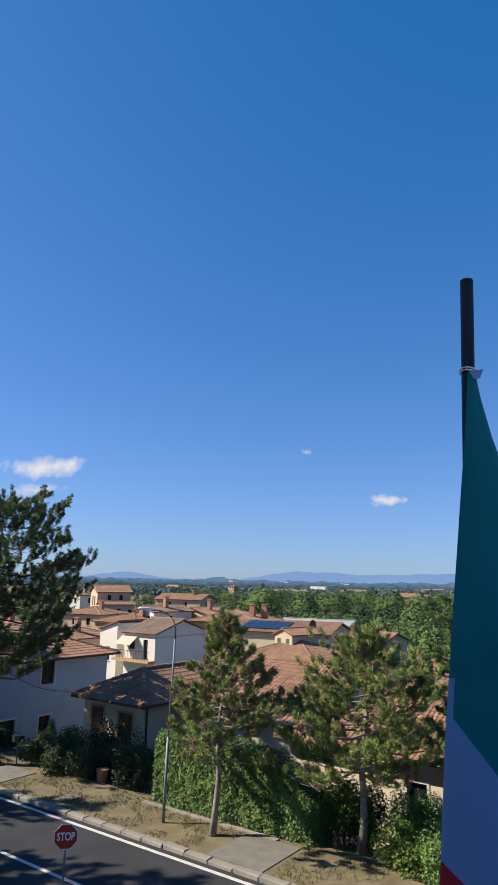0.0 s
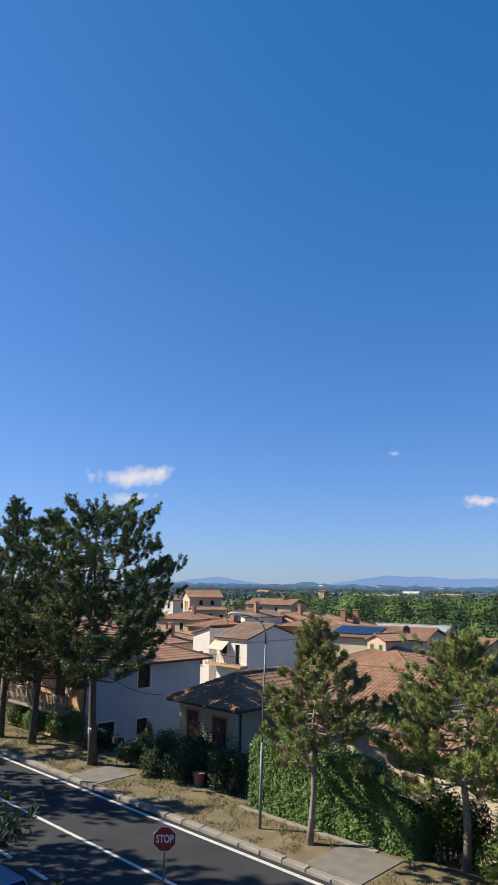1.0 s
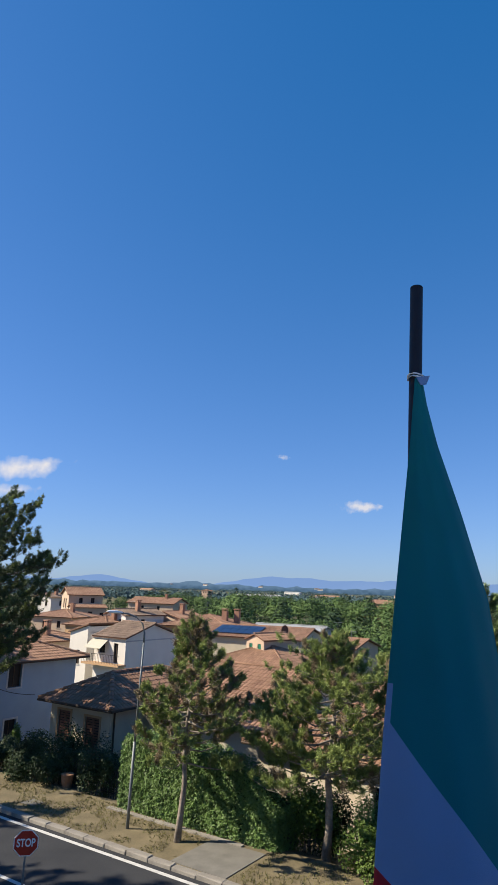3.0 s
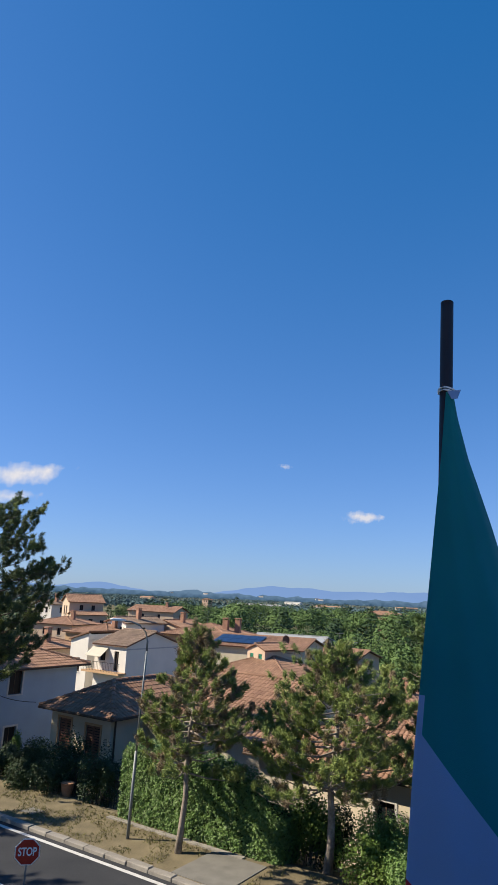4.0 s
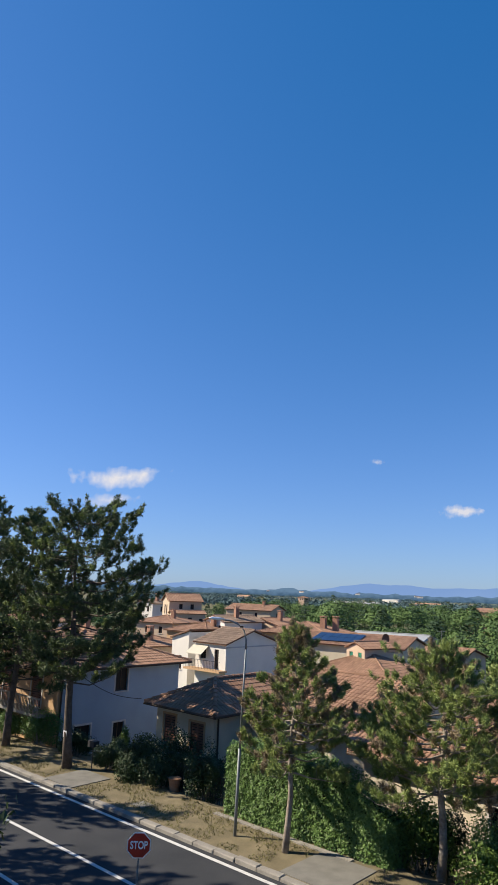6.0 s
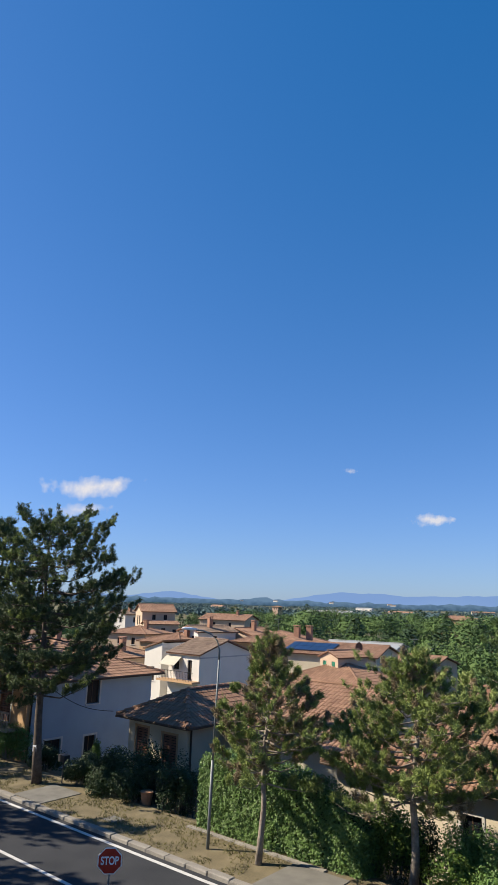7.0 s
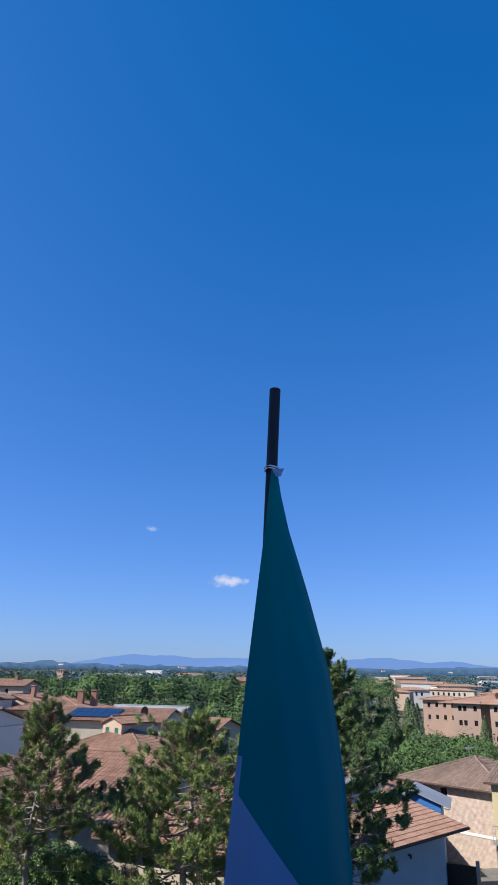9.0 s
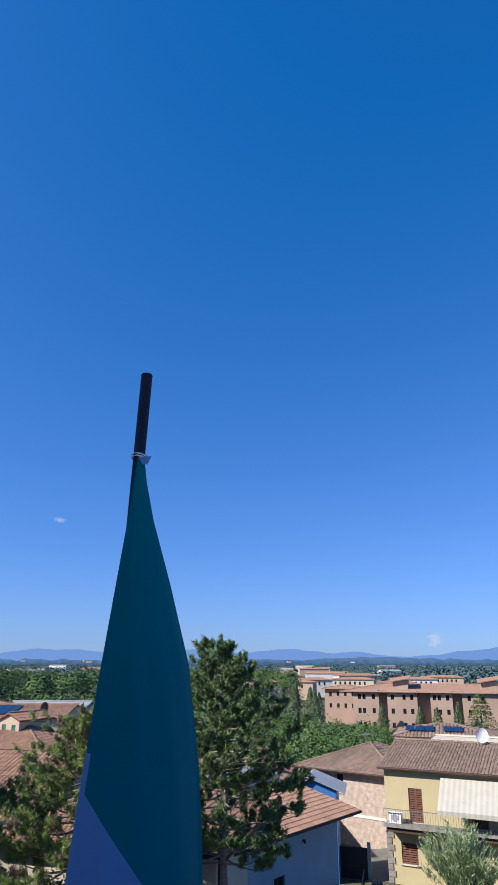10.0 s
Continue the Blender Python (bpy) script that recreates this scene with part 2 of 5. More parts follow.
# ---- mesh helpers ----
class Pile:
    """Collects vertices and faces for one mesh."""
    def __init__(self):
        self.v, self.f = [], []

    def add(self, verts, faces):
        n = len(self.v)
        self.v.extend(tuple(p) for p in verts)
        self.f.extend(tuple(i + n for i in f) for f in faces)

    def box(self, x0, x1, y0, y1, z0, z1, m=None):
        vs = [Vector((x, y, z)) for z in (z0, z1) for y in (y0, y1) for x in (x0, x1)]
        if m is not None:
            vs = [m @ p for p in vs]
        self.add(vs, [(0, 2, 3, 1), (4, 5, 7, 6), (0, 1, 5, 4), (2, 6, 7, 3), (0, 4, 6, 2), (1, 3, 7, 5)])

    def tube(self, pts, radii, seg=8, cap=True):
        pts = [Vector(p) for p in pts]
        rings = []
        for i, p in enumerate(pts):
            d = (pts[min(i + 1, len(pts) - 1)] - pts[max(i - 1, 0)]).normalized()
            a = d.orthogonal().normalized() if abs(d.z) < 0.9 else Vector((1, 0, 0)).cross(d).normalized()
            b = d.cross(a)
            r = radii[i] if hasattr(radii, "__len__") else radii
            rings.append([p + r * (math.cos(2 * math.pi * k / seg) * a + math.sin(2 * math.pi * k / seg) * b) for k in range(seg)])
        vs = [q for r in rings for q in r]
        fs = [(i * seg + k, i * seg + (k + 1) % seg, (i + 1) * seg + (k + 1) % seg, (i + 1) * seg + k)
              for i in range(len(pts) - 1) for k in range(seg)]
        if cap:
            fs += [tuple(range(seg))[::-1], tuple((len(pts) - 1) * seg + k for k in range(seg))]
        self.add(vs, fs)

    def mesh(self, name, smooth=False):
        me = bpy.data.meshes.new(name)
        me.from_pydata(self.v, [], self.f)
        if smooth:
            me.polygons.foreach_set("use_smooth", [True] * len(me.polygons))
        me.update()
        return me


def array_mesh(name, V, F):
    me = bpy.data.meshes.new(name)
    me.from_pydata(V.tolist(), [], F.tolist())
    me.update()
    return me


def part(name, pile, material, parent=None, label="", smooth=False, kind=""):
    me = pile.mesh(name, smooth) if isinstance(pile, Pile) else pile
    if not me.materials:
        me.materials.append(material)
    ob = new(name, me)
    if parent is not None:
        ob.parent = parent
    return tagged(ob, label, kind=kind)


def thing(name, label, category, m=None, group="", kind=""):
    ob = new(name)
    ob.empty_display_size = 0.2
    if m is not None:
        ob.matrix_world = m
    return tagged(ob, label, category, group, kind)


U, V_ = Vector((0.829, -0.559, 0)), Vector((0.559, 0.829, 0))
O = Vector((-4.0, 25.75, 0))
ROAD_TURN = -34.0


def AB(a, b, z=0.0):
    """A place from metres along the kerb, metres behind it, and height."""
    p = O + float(a) * U + float(b) * V_
    return Vector((p.x, p.y, z))


def ground_z(x, y):
    b = (x + 4.0) * 0.559 + (y - 25.75) * 0.829
    return float(np.interp(b, [2.8, 8, 28, 60, 150, 400, 2000], [0.1, -1.3, -4.0, -5.0, -7.5, -8.0, -9.0]))


def frame_at(x, y, z, deg):
    return pose(x, y, z, 0, 0, deg)


# ---- ground, road ----
def build_ground():
    xs = np.concatenate([[-4800, -2500, -1200, -600, -300, -150, -90], np.arange(-60, 61, 3.0), [90, 150, 300, 600, 1200, 2500, 4800]])
    bs = np.concatenate([[-4000, -1000, -200, -60, -20, -12, -9.6], [-0.50, -0.36, 2.8], np.arange(4, 60, 2.5), [70, 90, 120, 150, 200, 300, 450, 700, 1200, 2000, 4900]])
    P, F = [], []
    for b in bs:
        for a in xs:
            p = AB(a, b)
            if b > -0.4:
                z = ground_z(p.x, p.y)
                if b > 3:
                    z += 0.12 * noise.noise((a * 0.2, b * 0.2, 0))
            else:
                z = -0.05
            P.append((p.x, p.y, z if b >= -0.4 else -0.3))
    n = len(xs)
    for j in range(len(bs) - 1):
        for i in range(n - 1):
            k = j * n + i
            F.append((k, k + 1, k + n + 1, k + n))
    me = bpy.data.meshes.new("ground")
    me.from_pydata(P, [], F)
    me.materials.append(M_DRY)
    me.materials.append(M_LAND)
    for poly in me.polygons:
        c = poly.center
        b = (c.x + 4.0) * 0.559 + (c.y - 25.75) * 0.829
        poly.material_index = 1 if b > 12 or b < -30 else 0
    tagged(new("ground", me), "dry grassy ground falling away behind the road", "ground", kind="structure")


def strip(a0, a1, b0, b1, z0, z1):
    p = Pile()
    q = Matrix.Translation(O) @ pose(0, 0, 0, 0, 0, ROAD_TURN)
    p.box(a0, a1, b0, b1, z0, z1, q)
    return p


def build_road():
    tagged(part("road", strip(-160, 120, -9.4, -0.62, -0.3, 0.0), M_ASPHALT), "dark grey asphalt road with dappled tree shadows", "road", kind="structure")
    edge = strip(-160, 120, -1.02, -0.86, 0.0, 0.006)
    tagged(part("edge_line", edge, M_LINE), "solid white painted line at the road edge", "road marking", kind="structure")
    tagged(part("lane_line", strip(-160, 120, -4.18, -4.04, 0.0, 0.006), M_LINE), "solid white painted lane line on asphalt", "road marking", kind="structure")
    for k in range(-9, 12):
        a = -7.0 + k * 2.28
        tagged(part("lane_dash", strip(a, a + 1.1, -6.72, -6.58, 0.0, 0.006), M_LINE), "short white painted dash on asphalt", "road marking", "lane dashes", "structure")
    # kerb stones
    kerb = thing("kerb", "worn pale stone kerb along the road", "kerb", kind="structure")
    rng = random.Random(4)
    shapes = []
    for v in range(6):
        bm = bmesh.new()
        bmesh.ops.create_cube(bm, size=1.0)
        bmesh.ops.scale(bm, vec=(0.99, 0.30, 0.30), verts=bm.verts)
        bmesh.ops.bevel(bm, geom=bm.edges[:], offset=0.025, segments=1, affect='EDGES')
        for w in bm.verts:
            w.co += Vector((rng.uniform(-.012, .012), rng.uniform(-.015, .015), rng.uniform(-.012, .012)))
        me = bpy.data.meshes.new("kerb_stone")
        bm.to_mesh(me)
        bm.free()
        me.materials.append(M_STONE)
        shapes.append(me)
    for k in range(-60, 30):
        ob = new("kerb_stone", shapes[rng.randrange(6)])
        p = AB(k * 1.0 + 0.5, -0.45 + rng.uniform(-.015, .015), -0.02 + rng.uniform(-.02, .015))
        ob.matrix_world = pose(p.x, p.y, p.z, rng.uniform(-1, 1), rng.uniform(-1, 1), ROAD_TURN + rng.uniform(-.6, .6))
        ob.parent = kerb


build_ground()
build_road()


# ---- plants ----
def blades(C, D, k, L, W, spread, rng, loose=0.25):
    """k narrow triangles at each place of C, pointing about the way of D."""
    n = len(C)
    c = np.repeat(C, k, 0) + rng.normal(0, L * loose, (n * k, 3))
    d = np.repeat(D, k, 0) + rng.normal(0, spread, (n * k, 3))
    d /= np.linalg.norm(d, axis=1, keepdims=True) + 1e-9
    s = np.cross(d, rng.normal(0, 1, (n * k, 3)))
    s /= np.linalg.norm(s, axis=1, keepdims=True) + 1e-9
    ln = L * rng.uniform(0.6, 1.2, (n * k, 1))
    v = np.stack([c - s * W / 2, c + s * W / 2, c + d * ln], 1).reshape(-1, 3)
    f = np.arange(n * k * 3).reshape(-1, 3)
    return v, f


def leaves(C, N, size, rng, flat=0.6):
    """One folded leaf (two triangles) at each place, facing about the way of N."""
    n = len(C)
    nn = N + rng.normal(0, flat, (n, 3))
    nn /= np.linalg.norm(nn, axis=1, keepdims=True) + 1e-9
    t = np.cross(nn, rng.normal(0, 1, (n, 3)))
    t /= np.linalg.norm(t, axis=1, keepdims=True) + 1e-9
    s = np.cross(nn, t)
    z = size * rng.uniform(0.6, 1.25, (n, 1))
    v = np.stack([C - t * z * .5, C + s * z * .26 - nn * z * .06, C + t * z * .5, C - s * z * .26 - nn * z * .06], 1).reshape(-1, 3)
    i = np.arange(n)[:, None] * 4
    f = np.concatenate([i + np.array([[0, 1, 2]]), i + np.array([[0, 2, 3]])], 0)
    return v, f


def pine(name, label, base, height, crown0, radius, seed, needle, lean=(0, 0), trunk_r=0.15, nb=70, clump=9, flat_top=False,
         shape=None, side=None, needle2=None, mix2=0.0, tuft=0.155, blade=0.026, top_r=0.3, puff=1.0, k=8):
    """A pine: tapered trunk, whorled limbs that turn up at their ends, and needle tufts along the outer limbs."""
    rng = np.random.default_rng(seed)
    root = thing(name, label, "tree", Matrix.Translation(base), "roadside pines")
    H = height
    axis = [Vector((lean[0] * (i / 8) + 0.06 * math.sin(i * 1.7 + seed), lean[1] * (i / 8) + 0.06 * math.cos(i * 2.1 + seed), H * i / 8 - (0.35 if i == 0 else 0))) for i in range(9)]
    tp = Pile()
    tp.tube(axis, [trunk_r * (1.25 if i == 0 else 1) * (1 - 0.88 * (i / 8) ** 1.1) for i in range(9)], 10)
    bark = M_BARK_D if needle is M_NEEDLE_D else M_BARK
    part("trunk", tp, bark, root, smooth=True)

    def on_axis(h):
        q = min(max(h / H, 0), 0.999) * 8
        i = int(q)
        return axis[i].lerp(axis[i + 1], q - i)

    limbs = Pile()
    C, D = [], []
    for i in range(nb):
        f = (i + rng.uniform(0, 1)) / nb
        h = crown0 + (H - crown0 - 0.15) * f
        r = radius * (shape(f) if shape else (0.55 + 0.6 * math.sin(math.pi * min(1, 0.25 + f * 0.85))) * (1 - f) ** 0.55) + top_r * 0.4
        az = i * 2.399 + rng.uniform(-0.5, 0.5)
        if side:
            r *= 1 + side[1] * math.cos(az - side[0])
        r *= rng.uniform(0.6, 1.15)
        if r < 0.15:
            continue
        rise = rng.uniform(-0.12, 0.35) + (0.55 * f if not flat_top else 0.1)
        p0 = on_axis(h)
        dirv = Vector((math.cos(az), math.sin(az), 0))
        pts = [p0 + dirv * (r * q) + Vector((0, 0, r * (rise * q * q - 0.15 * q * (1 - q) * 2))) for q in (0, .35, .7, 1)]
        limbs.tube(pts, [0.018 + 0.010 * r, 0.014 + .006 * r, 0.010, 0.004], 5, False)
        ns = max(2, int(clump * r / max(radius, .1) + 2))
        for j in range(ns):
            q = rng.uniform(0.2, 1.0) ** 0.6
            sg = min(int(q * 3), 2)
            base_q = (0, .35, .7, 1)
            t = (q - base_q[sg]) / (base_q[sg + 1] - base_q[sg]) if base_q[sg] <= q <= base_q[sg + 1] else 0.5
            p = pts[sg].lerp(pts[sg + 1], min(max(t, 0), 1))
            lat = dirv.cross(Vector((0, 0, 1))) * rng.normal(0, 0.20 * r * q + 0.04)
            tip = p + lat + Vector((0, 0, abs(rng.normal(0, 0.10)) + 0.05))
            # an upright shoot ringed with needles
            sh = Vector((dirv.x * rng.uniform(.2, .8) + rng.normal(0, .25), dirv.y * rng.uniform(.2, .8) + rng.normal(0, .25), rng.uniform(.5, 1.0))).normalized()
            m = int(rng.integers(14, 22))
            ls = rng.uniform(0.16, 0.36) * puff
            cc = np.array(tip) + np.outer(rng.uniform(0, ls, m), np.array(sh)) + rng.normal(0, 0.03 * puff, (m, 3))
            C.append(cc)
            D.append(rng.normal(0, 0.55, (m, 3)) + np.array(sh) * 0.8)
            limbs.tube([p, tip, tip + sh * ls * .8], [0.008, 0.007, 0.004], 3, False)
    top = np.array(axis[-1])
    for j in range(14):
        dz = rng.uniform(0, .9)
        cen = top + np.append(rng.normal(0, top_r * (.15 + .6 * dz), 2), -dz)
        g = rng.normal(0, 1, (16, 3))
        C.append(cen + g * np.array([.10, .10, .12]))
        D.append(g * .5 + np.array([0, 0, 1.0]))
    part("branching", limbs, bark, root, smooth=True)
    pick = rng.random(len(C)) < mix2
    for sel, mt, nm in ((~pick, needle, "crown"), (pick, needle2, "dry_needles")):
        cs = [c for c, s in zip(C, sel) if s]
        if not cs or mt is None:
            continue
        ds = [d for d, s in zip(D, sel) if s]
        v, f2 = blades(np.concatenate(cs), np.concatenate(ds), k, tuft, blade, 0.35, rng, 0.2)
        me = array_mesh(nm, v, f2)
        part(nm, me, mt, root, "browning dry needles" if nm == "dry_needles" else "")
    return root


def bush(name, label, centre, size, n, leaf, mt, seed, category="shrub", group="roadside shrubs", core=True):
    """A shrub: uneven lobes of leaves on stems, over a dark twiggy core."""
    rng = np.random.default_rng(seed)
    root = thing(name, label, category, Matrix.Translation(centre), group)
    sx, sy, sz = size
    lobes = [(np.array([rng.uniform(-.55, .55) * sx, rng.uniform(-.55, .55) * sy, rng.uniform(0.25, 0.75) * sz]), rng.uniform(0.3, 0.55)) for _ in range(9)]
    C, N = [], []
    for c, r in lobes:
        m = n // 9
        d = rng.normal(0, 1, (m, 3))
        d /= np.linalg.norm(d, axis=1, keepdims=True)
        rad = r * rng.uniform(0.6, 1.08, (m, 1))
        p = c + d * rad * np.array([sx, sy, sz * 0.8])
        C.append(p)
        N.append(d + np.array([0, 0, 0.4]))
    C, N = np.concatenate(C), np.concatenate(N)
    C[:, 2] = np.maximum(C[:, 2], 0.02)
    v, f = leaves(C, N, leaf, rng)
    part("foliage", array_mesh("foliage", v, f), mt, root)
    st = Pile()
    for c, r in lobes:
        st.tube([(c[0] * .2, c[1] * .2, -0.35), (c[0] * .6, c[1] * .6, c[2] * .6), tuple(c)], [0.03, 0.02, 0.01], 5)
    part("stemwork", st, M_BARK, root)
    return root


def build_hedge():
    """Dense feathery hedge along the verge, its top ragged and falling away towards the driveway end."""
    rng = np.random.default_rng(3)
    root = thing("hedge", "dense dark green cypress hedge with ragged top along the verge", "hedge", Matrix.Translation(O) @ pose(0, 0, 0, 0, 0, ROAD_TURN))
    a0, a1, b0, b1, h = -1.35, 6.1, 2.5, 3.8, 2.75

    def top(u):
        return h * np.interp(u, [0, 0.05, 0.45, 0.72, 0.9, 1.0], [0.93, 1.0, 1.0, 0.93, 0.72, 0.52])

    # solid dark body inside the leaves, in place of the hedge's inner shade
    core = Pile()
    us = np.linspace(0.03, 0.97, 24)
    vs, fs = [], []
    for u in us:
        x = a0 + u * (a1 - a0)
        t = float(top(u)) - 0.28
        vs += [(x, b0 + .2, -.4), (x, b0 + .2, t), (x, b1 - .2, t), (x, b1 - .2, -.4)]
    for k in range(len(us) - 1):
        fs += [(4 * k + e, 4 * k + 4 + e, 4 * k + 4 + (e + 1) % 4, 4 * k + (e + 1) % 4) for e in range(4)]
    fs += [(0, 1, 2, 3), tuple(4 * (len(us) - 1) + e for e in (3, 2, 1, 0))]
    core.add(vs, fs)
    part("shade_core", core, M_CORE, root)
    # sprays: short fans of scale leaves that lean out and up
    C, D = [], []
    for n, ax in ((30000, 'front'), (11000, 'top'), (4200, 'left'), (5500, 'right')):
        u, w = rng.uniform(0, 1, n), rng.uniform(0, 1, n)
        dep = rng.uniform(-0.12, 0.12, n)
        lump = 0.05 * np.sin(u * 34 + 2 * np.sin(w * 7)) * np.sin(w * 11 + u * 5) + 0.045 * np.sin(u * 91 + 3 * np.sin(w * 13)) * np.sin(w * 37)
        if ax == 'front':
            C.append(np.stack([a0 + u * (a1 - a0), b0 + dep - lump, 0.04 + w * (top(u) - .04)], 1))
            D.append(np.stack([rng.normal(0, .5, n), np.full(n, -.9), np.full(n, .6)], 1))
        elif ax == 'top':
            C.append(np.stack([a0 + u * (a1 - a0), b0 + w * (b1 - b0), top(u) - dep + lump * 1.5], 1))
            D.append(np.stack([rng.normal(0, .5, n), rng.normal(-.2, .4, n), np.ones(n)], 1))
        else:
            sgn = -1 if ax == 'left' else 1
            C.append(np.stack([(a0 if sgn < 0 else a1) - sgn * dep + lump, b0 + u * (b1 - b0), w * top(np.full(n, 0.0 if sgn < 0 else 1.0))], 1))
            D.append(np.stack([np.full(n, sgn * .8), rng.normal(0, .4, n), np.full(n, .7)], 1))
    v, f = leaves(np.concatenate(C), np.concatenate(D).astype(float), 0.095, rng, 0.5)
    part("foliage", array_mesh("foliage", v, f), M_LEAF, root)


def build_plants():
    gz = lambda p: Vector((p.x, p.y, ground_z(p.x, p.y)))
    # pines on the verge
    pine("pine_tree", "thinning pine with browned lower needles on the verge", AB(2.85, 1.15, 0.08), 7.5, 2.6, 2.2, 11, M_NEEDLE, (0.28, 0.05), 0.12, 62, 12, side=(-0.3, 0.14),
         shape=lambda f: (0.62 + 0.5 * math.sin(math.pi * min(1, f * 1.25 + .12))) * (1 - f) ** 0.5, needle2=M_NEEDLE_B, mix2=0.36)
    pine("pine_tree", "broad green pine with pale lower trunk among shrubs", gz(AB(7.6, 3.2)), 7.1, 2.4, 3.25, 12, M_NEEDLE, (0.35, 0.1), 0.15, 66, 20,
         shape=lambda f: (0.6 + 0.55 * math.sin(math.pi * min(1, f * 1.1 + .1))) * (1 - f) ** 0.45, needle2=M_NEEDLE_B, mix2=0.15)
    pine("pine_tree", "tall green pine standing before the tiled shed", gz(AB(12.0, 6.0)), 10.1, 3.0, 3.1, 13, M_NEEDLE_G, (-0.3, 0.2), 0.16, 84, 17,
         shape=lambda f: (0.72 + 0.3 * math.sin(math.pi * min(1, f * 1.2 + .1))) * (1 - f) ** 0.42, top_r=0.6, blade=0.032)
    pine("pine_tree", "large dark pine with open layered crown by the kerb", AB(-11.2, 1.45, 0.08), 12.75, 3.9, 3.6, 14, M_NEEDLE_D, (-0.5, -0.3), 0.22, 64, 26, flat_top=True,
         shape=lambda f: (0.62 + 0.4 * math.sin(math.pi * min(1, f * 1.1))) if f < .9 else 0.6, needle2=M_NEEDLE, mix2=0.12, top_r=0.5, side=(-0.7, 0.32), puff=1.45, blade=0.032)
    pine("pine_tree", "dark pine with slim leaning trunk by the kerb", AB(-17.2, 1.45, 0.08), 13.0, 3.0, 3.3, 15, M_NEEDLE_D, (0.5, -0.2), 0.20, 70, 18, needle2=M_NEEDLE, mix2=0.1, puff=1.3, k=6, blade=0.034)
    pine("pine_tree", "dark dense pine near the garden wall", AB(-19.8, 0.9, 0.08), 13.9, 3.2, 3.4, 16, M_NEEDLE_D, (-0.4, 0.2), 0.20, 70, 18, puff=1.3, k=6, blade=0.034)
    pine("pine_tree", "dark pine with thick trunk at the verge", AB(-24.2, 2.4, 0.08), 13.0, 4.0, 3.8, 17, M_NEEDLE_D, (0.6, 0.3), 0.26, 70, 18, puff=1.3, k=6, blade=0.034)
    # unseen pines added on the near side of the road, whose shade falls on the asphalt
    for a, b, h, r, s in ((-19.0, -10.6, 15.5, 3.8, 31), (-30, -10.5, 16, 3.8, 33), (-7.3, -12.8, 13.5, 3.9, 32), (-2.8, -15.1, 12.0, 3.8, 34), (-14.6, -15.0, 18.0, 4.2, 35), (-10.3, -16.9, 18.0, 4.2, 36)):
        pine("pine_tree", "tall unseen pine added on the near side to shade the road", AB(a, b, -0.05), h, 4.5, r, s, M_NEEDLE_D, (0.3, 0.2), 0.26, 60, 16, flat_top=True, puff=1.4, k=3, blade=0.10)
    build_hedge()
    specs = [
        (AB(5.7, 3.6), (1.1, 1.0, 1.7), 3600, 0.12, M_LEAF_D, "dark green shrub at the end of the hedge"),
        (AB(6.5, 4.1), (1.4, 1.0, 2.3), 4200, 0.12, M_LEAF_L, "bright green shrub below the pine"),
        (AB(9.3, 4.5), (1.7, 1.0, 2.3), 4600, 0.11, M_LEAF, "tall green leafy shrub behind the pine trunk"),
        (AB(9.6, 3.0), (1.3, 1.0, 1.5), 4200, 0.12, M_LEAF_L, "low bright green shrub beneath the pines"),
        (AB(11.2, 2.4), (1.5, 1.1, 1.6), 4000, 0.11, M_LEAF, "green shrub beside the verge"),
        (AB(7.2, 4.8), (1.2, 1.0, 2.1), 3600, 0.12, M_LEAF_D, "tall dark shrub behind the pine trunk"),
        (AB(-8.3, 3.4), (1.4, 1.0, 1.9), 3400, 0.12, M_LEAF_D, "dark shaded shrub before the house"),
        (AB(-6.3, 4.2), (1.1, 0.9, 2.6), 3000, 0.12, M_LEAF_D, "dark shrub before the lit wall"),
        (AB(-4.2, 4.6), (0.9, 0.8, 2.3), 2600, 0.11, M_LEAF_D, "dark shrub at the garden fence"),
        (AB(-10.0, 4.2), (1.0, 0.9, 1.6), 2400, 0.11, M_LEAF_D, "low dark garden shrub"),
        # verge shrubs use the darkened leaf in place of deep shade
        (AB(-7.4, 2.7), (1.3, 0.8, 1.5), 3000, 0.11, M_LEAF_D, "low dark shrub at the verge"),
        (AB(-5.6, 2.9), (1.2, 0.8, 1.4), 3000, 0.11, M_LEAF_D, "low green shrub at the verge, darkened as in shade"),
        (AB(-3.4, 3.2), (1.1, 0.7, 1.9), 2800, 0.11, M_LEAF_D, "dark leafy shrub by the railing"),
        (AB(-9.6, 2.9), (1.2, 0.8, 1.2), 2600, 0.11, M_LEAF_D, "low green shrub beside the pine, darkened as in shade"),
        (AB(-11.6, 5.2), (0.5, 0.5, 2.0), 1500, 0.10, M_LEAF_L, "small pale green conical shrub by the wall"),
        (AB(-13.6, 3.6), (1.2, 0.9, 1.3), 2600, 0.12, M_LEAF_D, "dark clipped garden shrub"),
        (AB(-16.6, 3.2), (1.4, 1.0, 1.9), 3000, 0.12, M_LEAF, "green shrub below the balcony"),
        (AB(-19.4, 3.2), (1.4, 1.0, 1.7), 3000, 0.12, M_LEAF, "green shrub beside the pine trunk"),
        (AB(-22.6, 3.6), (1.3, 1.0, 1.5), 2600, 0.12, M_LEAF, "green shrub with a few pink blooms"),
        (AB(-27.5, 3.4), (1.6, 1.2, 1.9), 3000, 0.12, M_LEAF, "green shrub by the garden"),
        (AB(-10.6, 14.6), (0.8, 0.8, 3.6), 2200, 0.12, M_LEAF_D, "dark garden tree between the houses"),
    ]
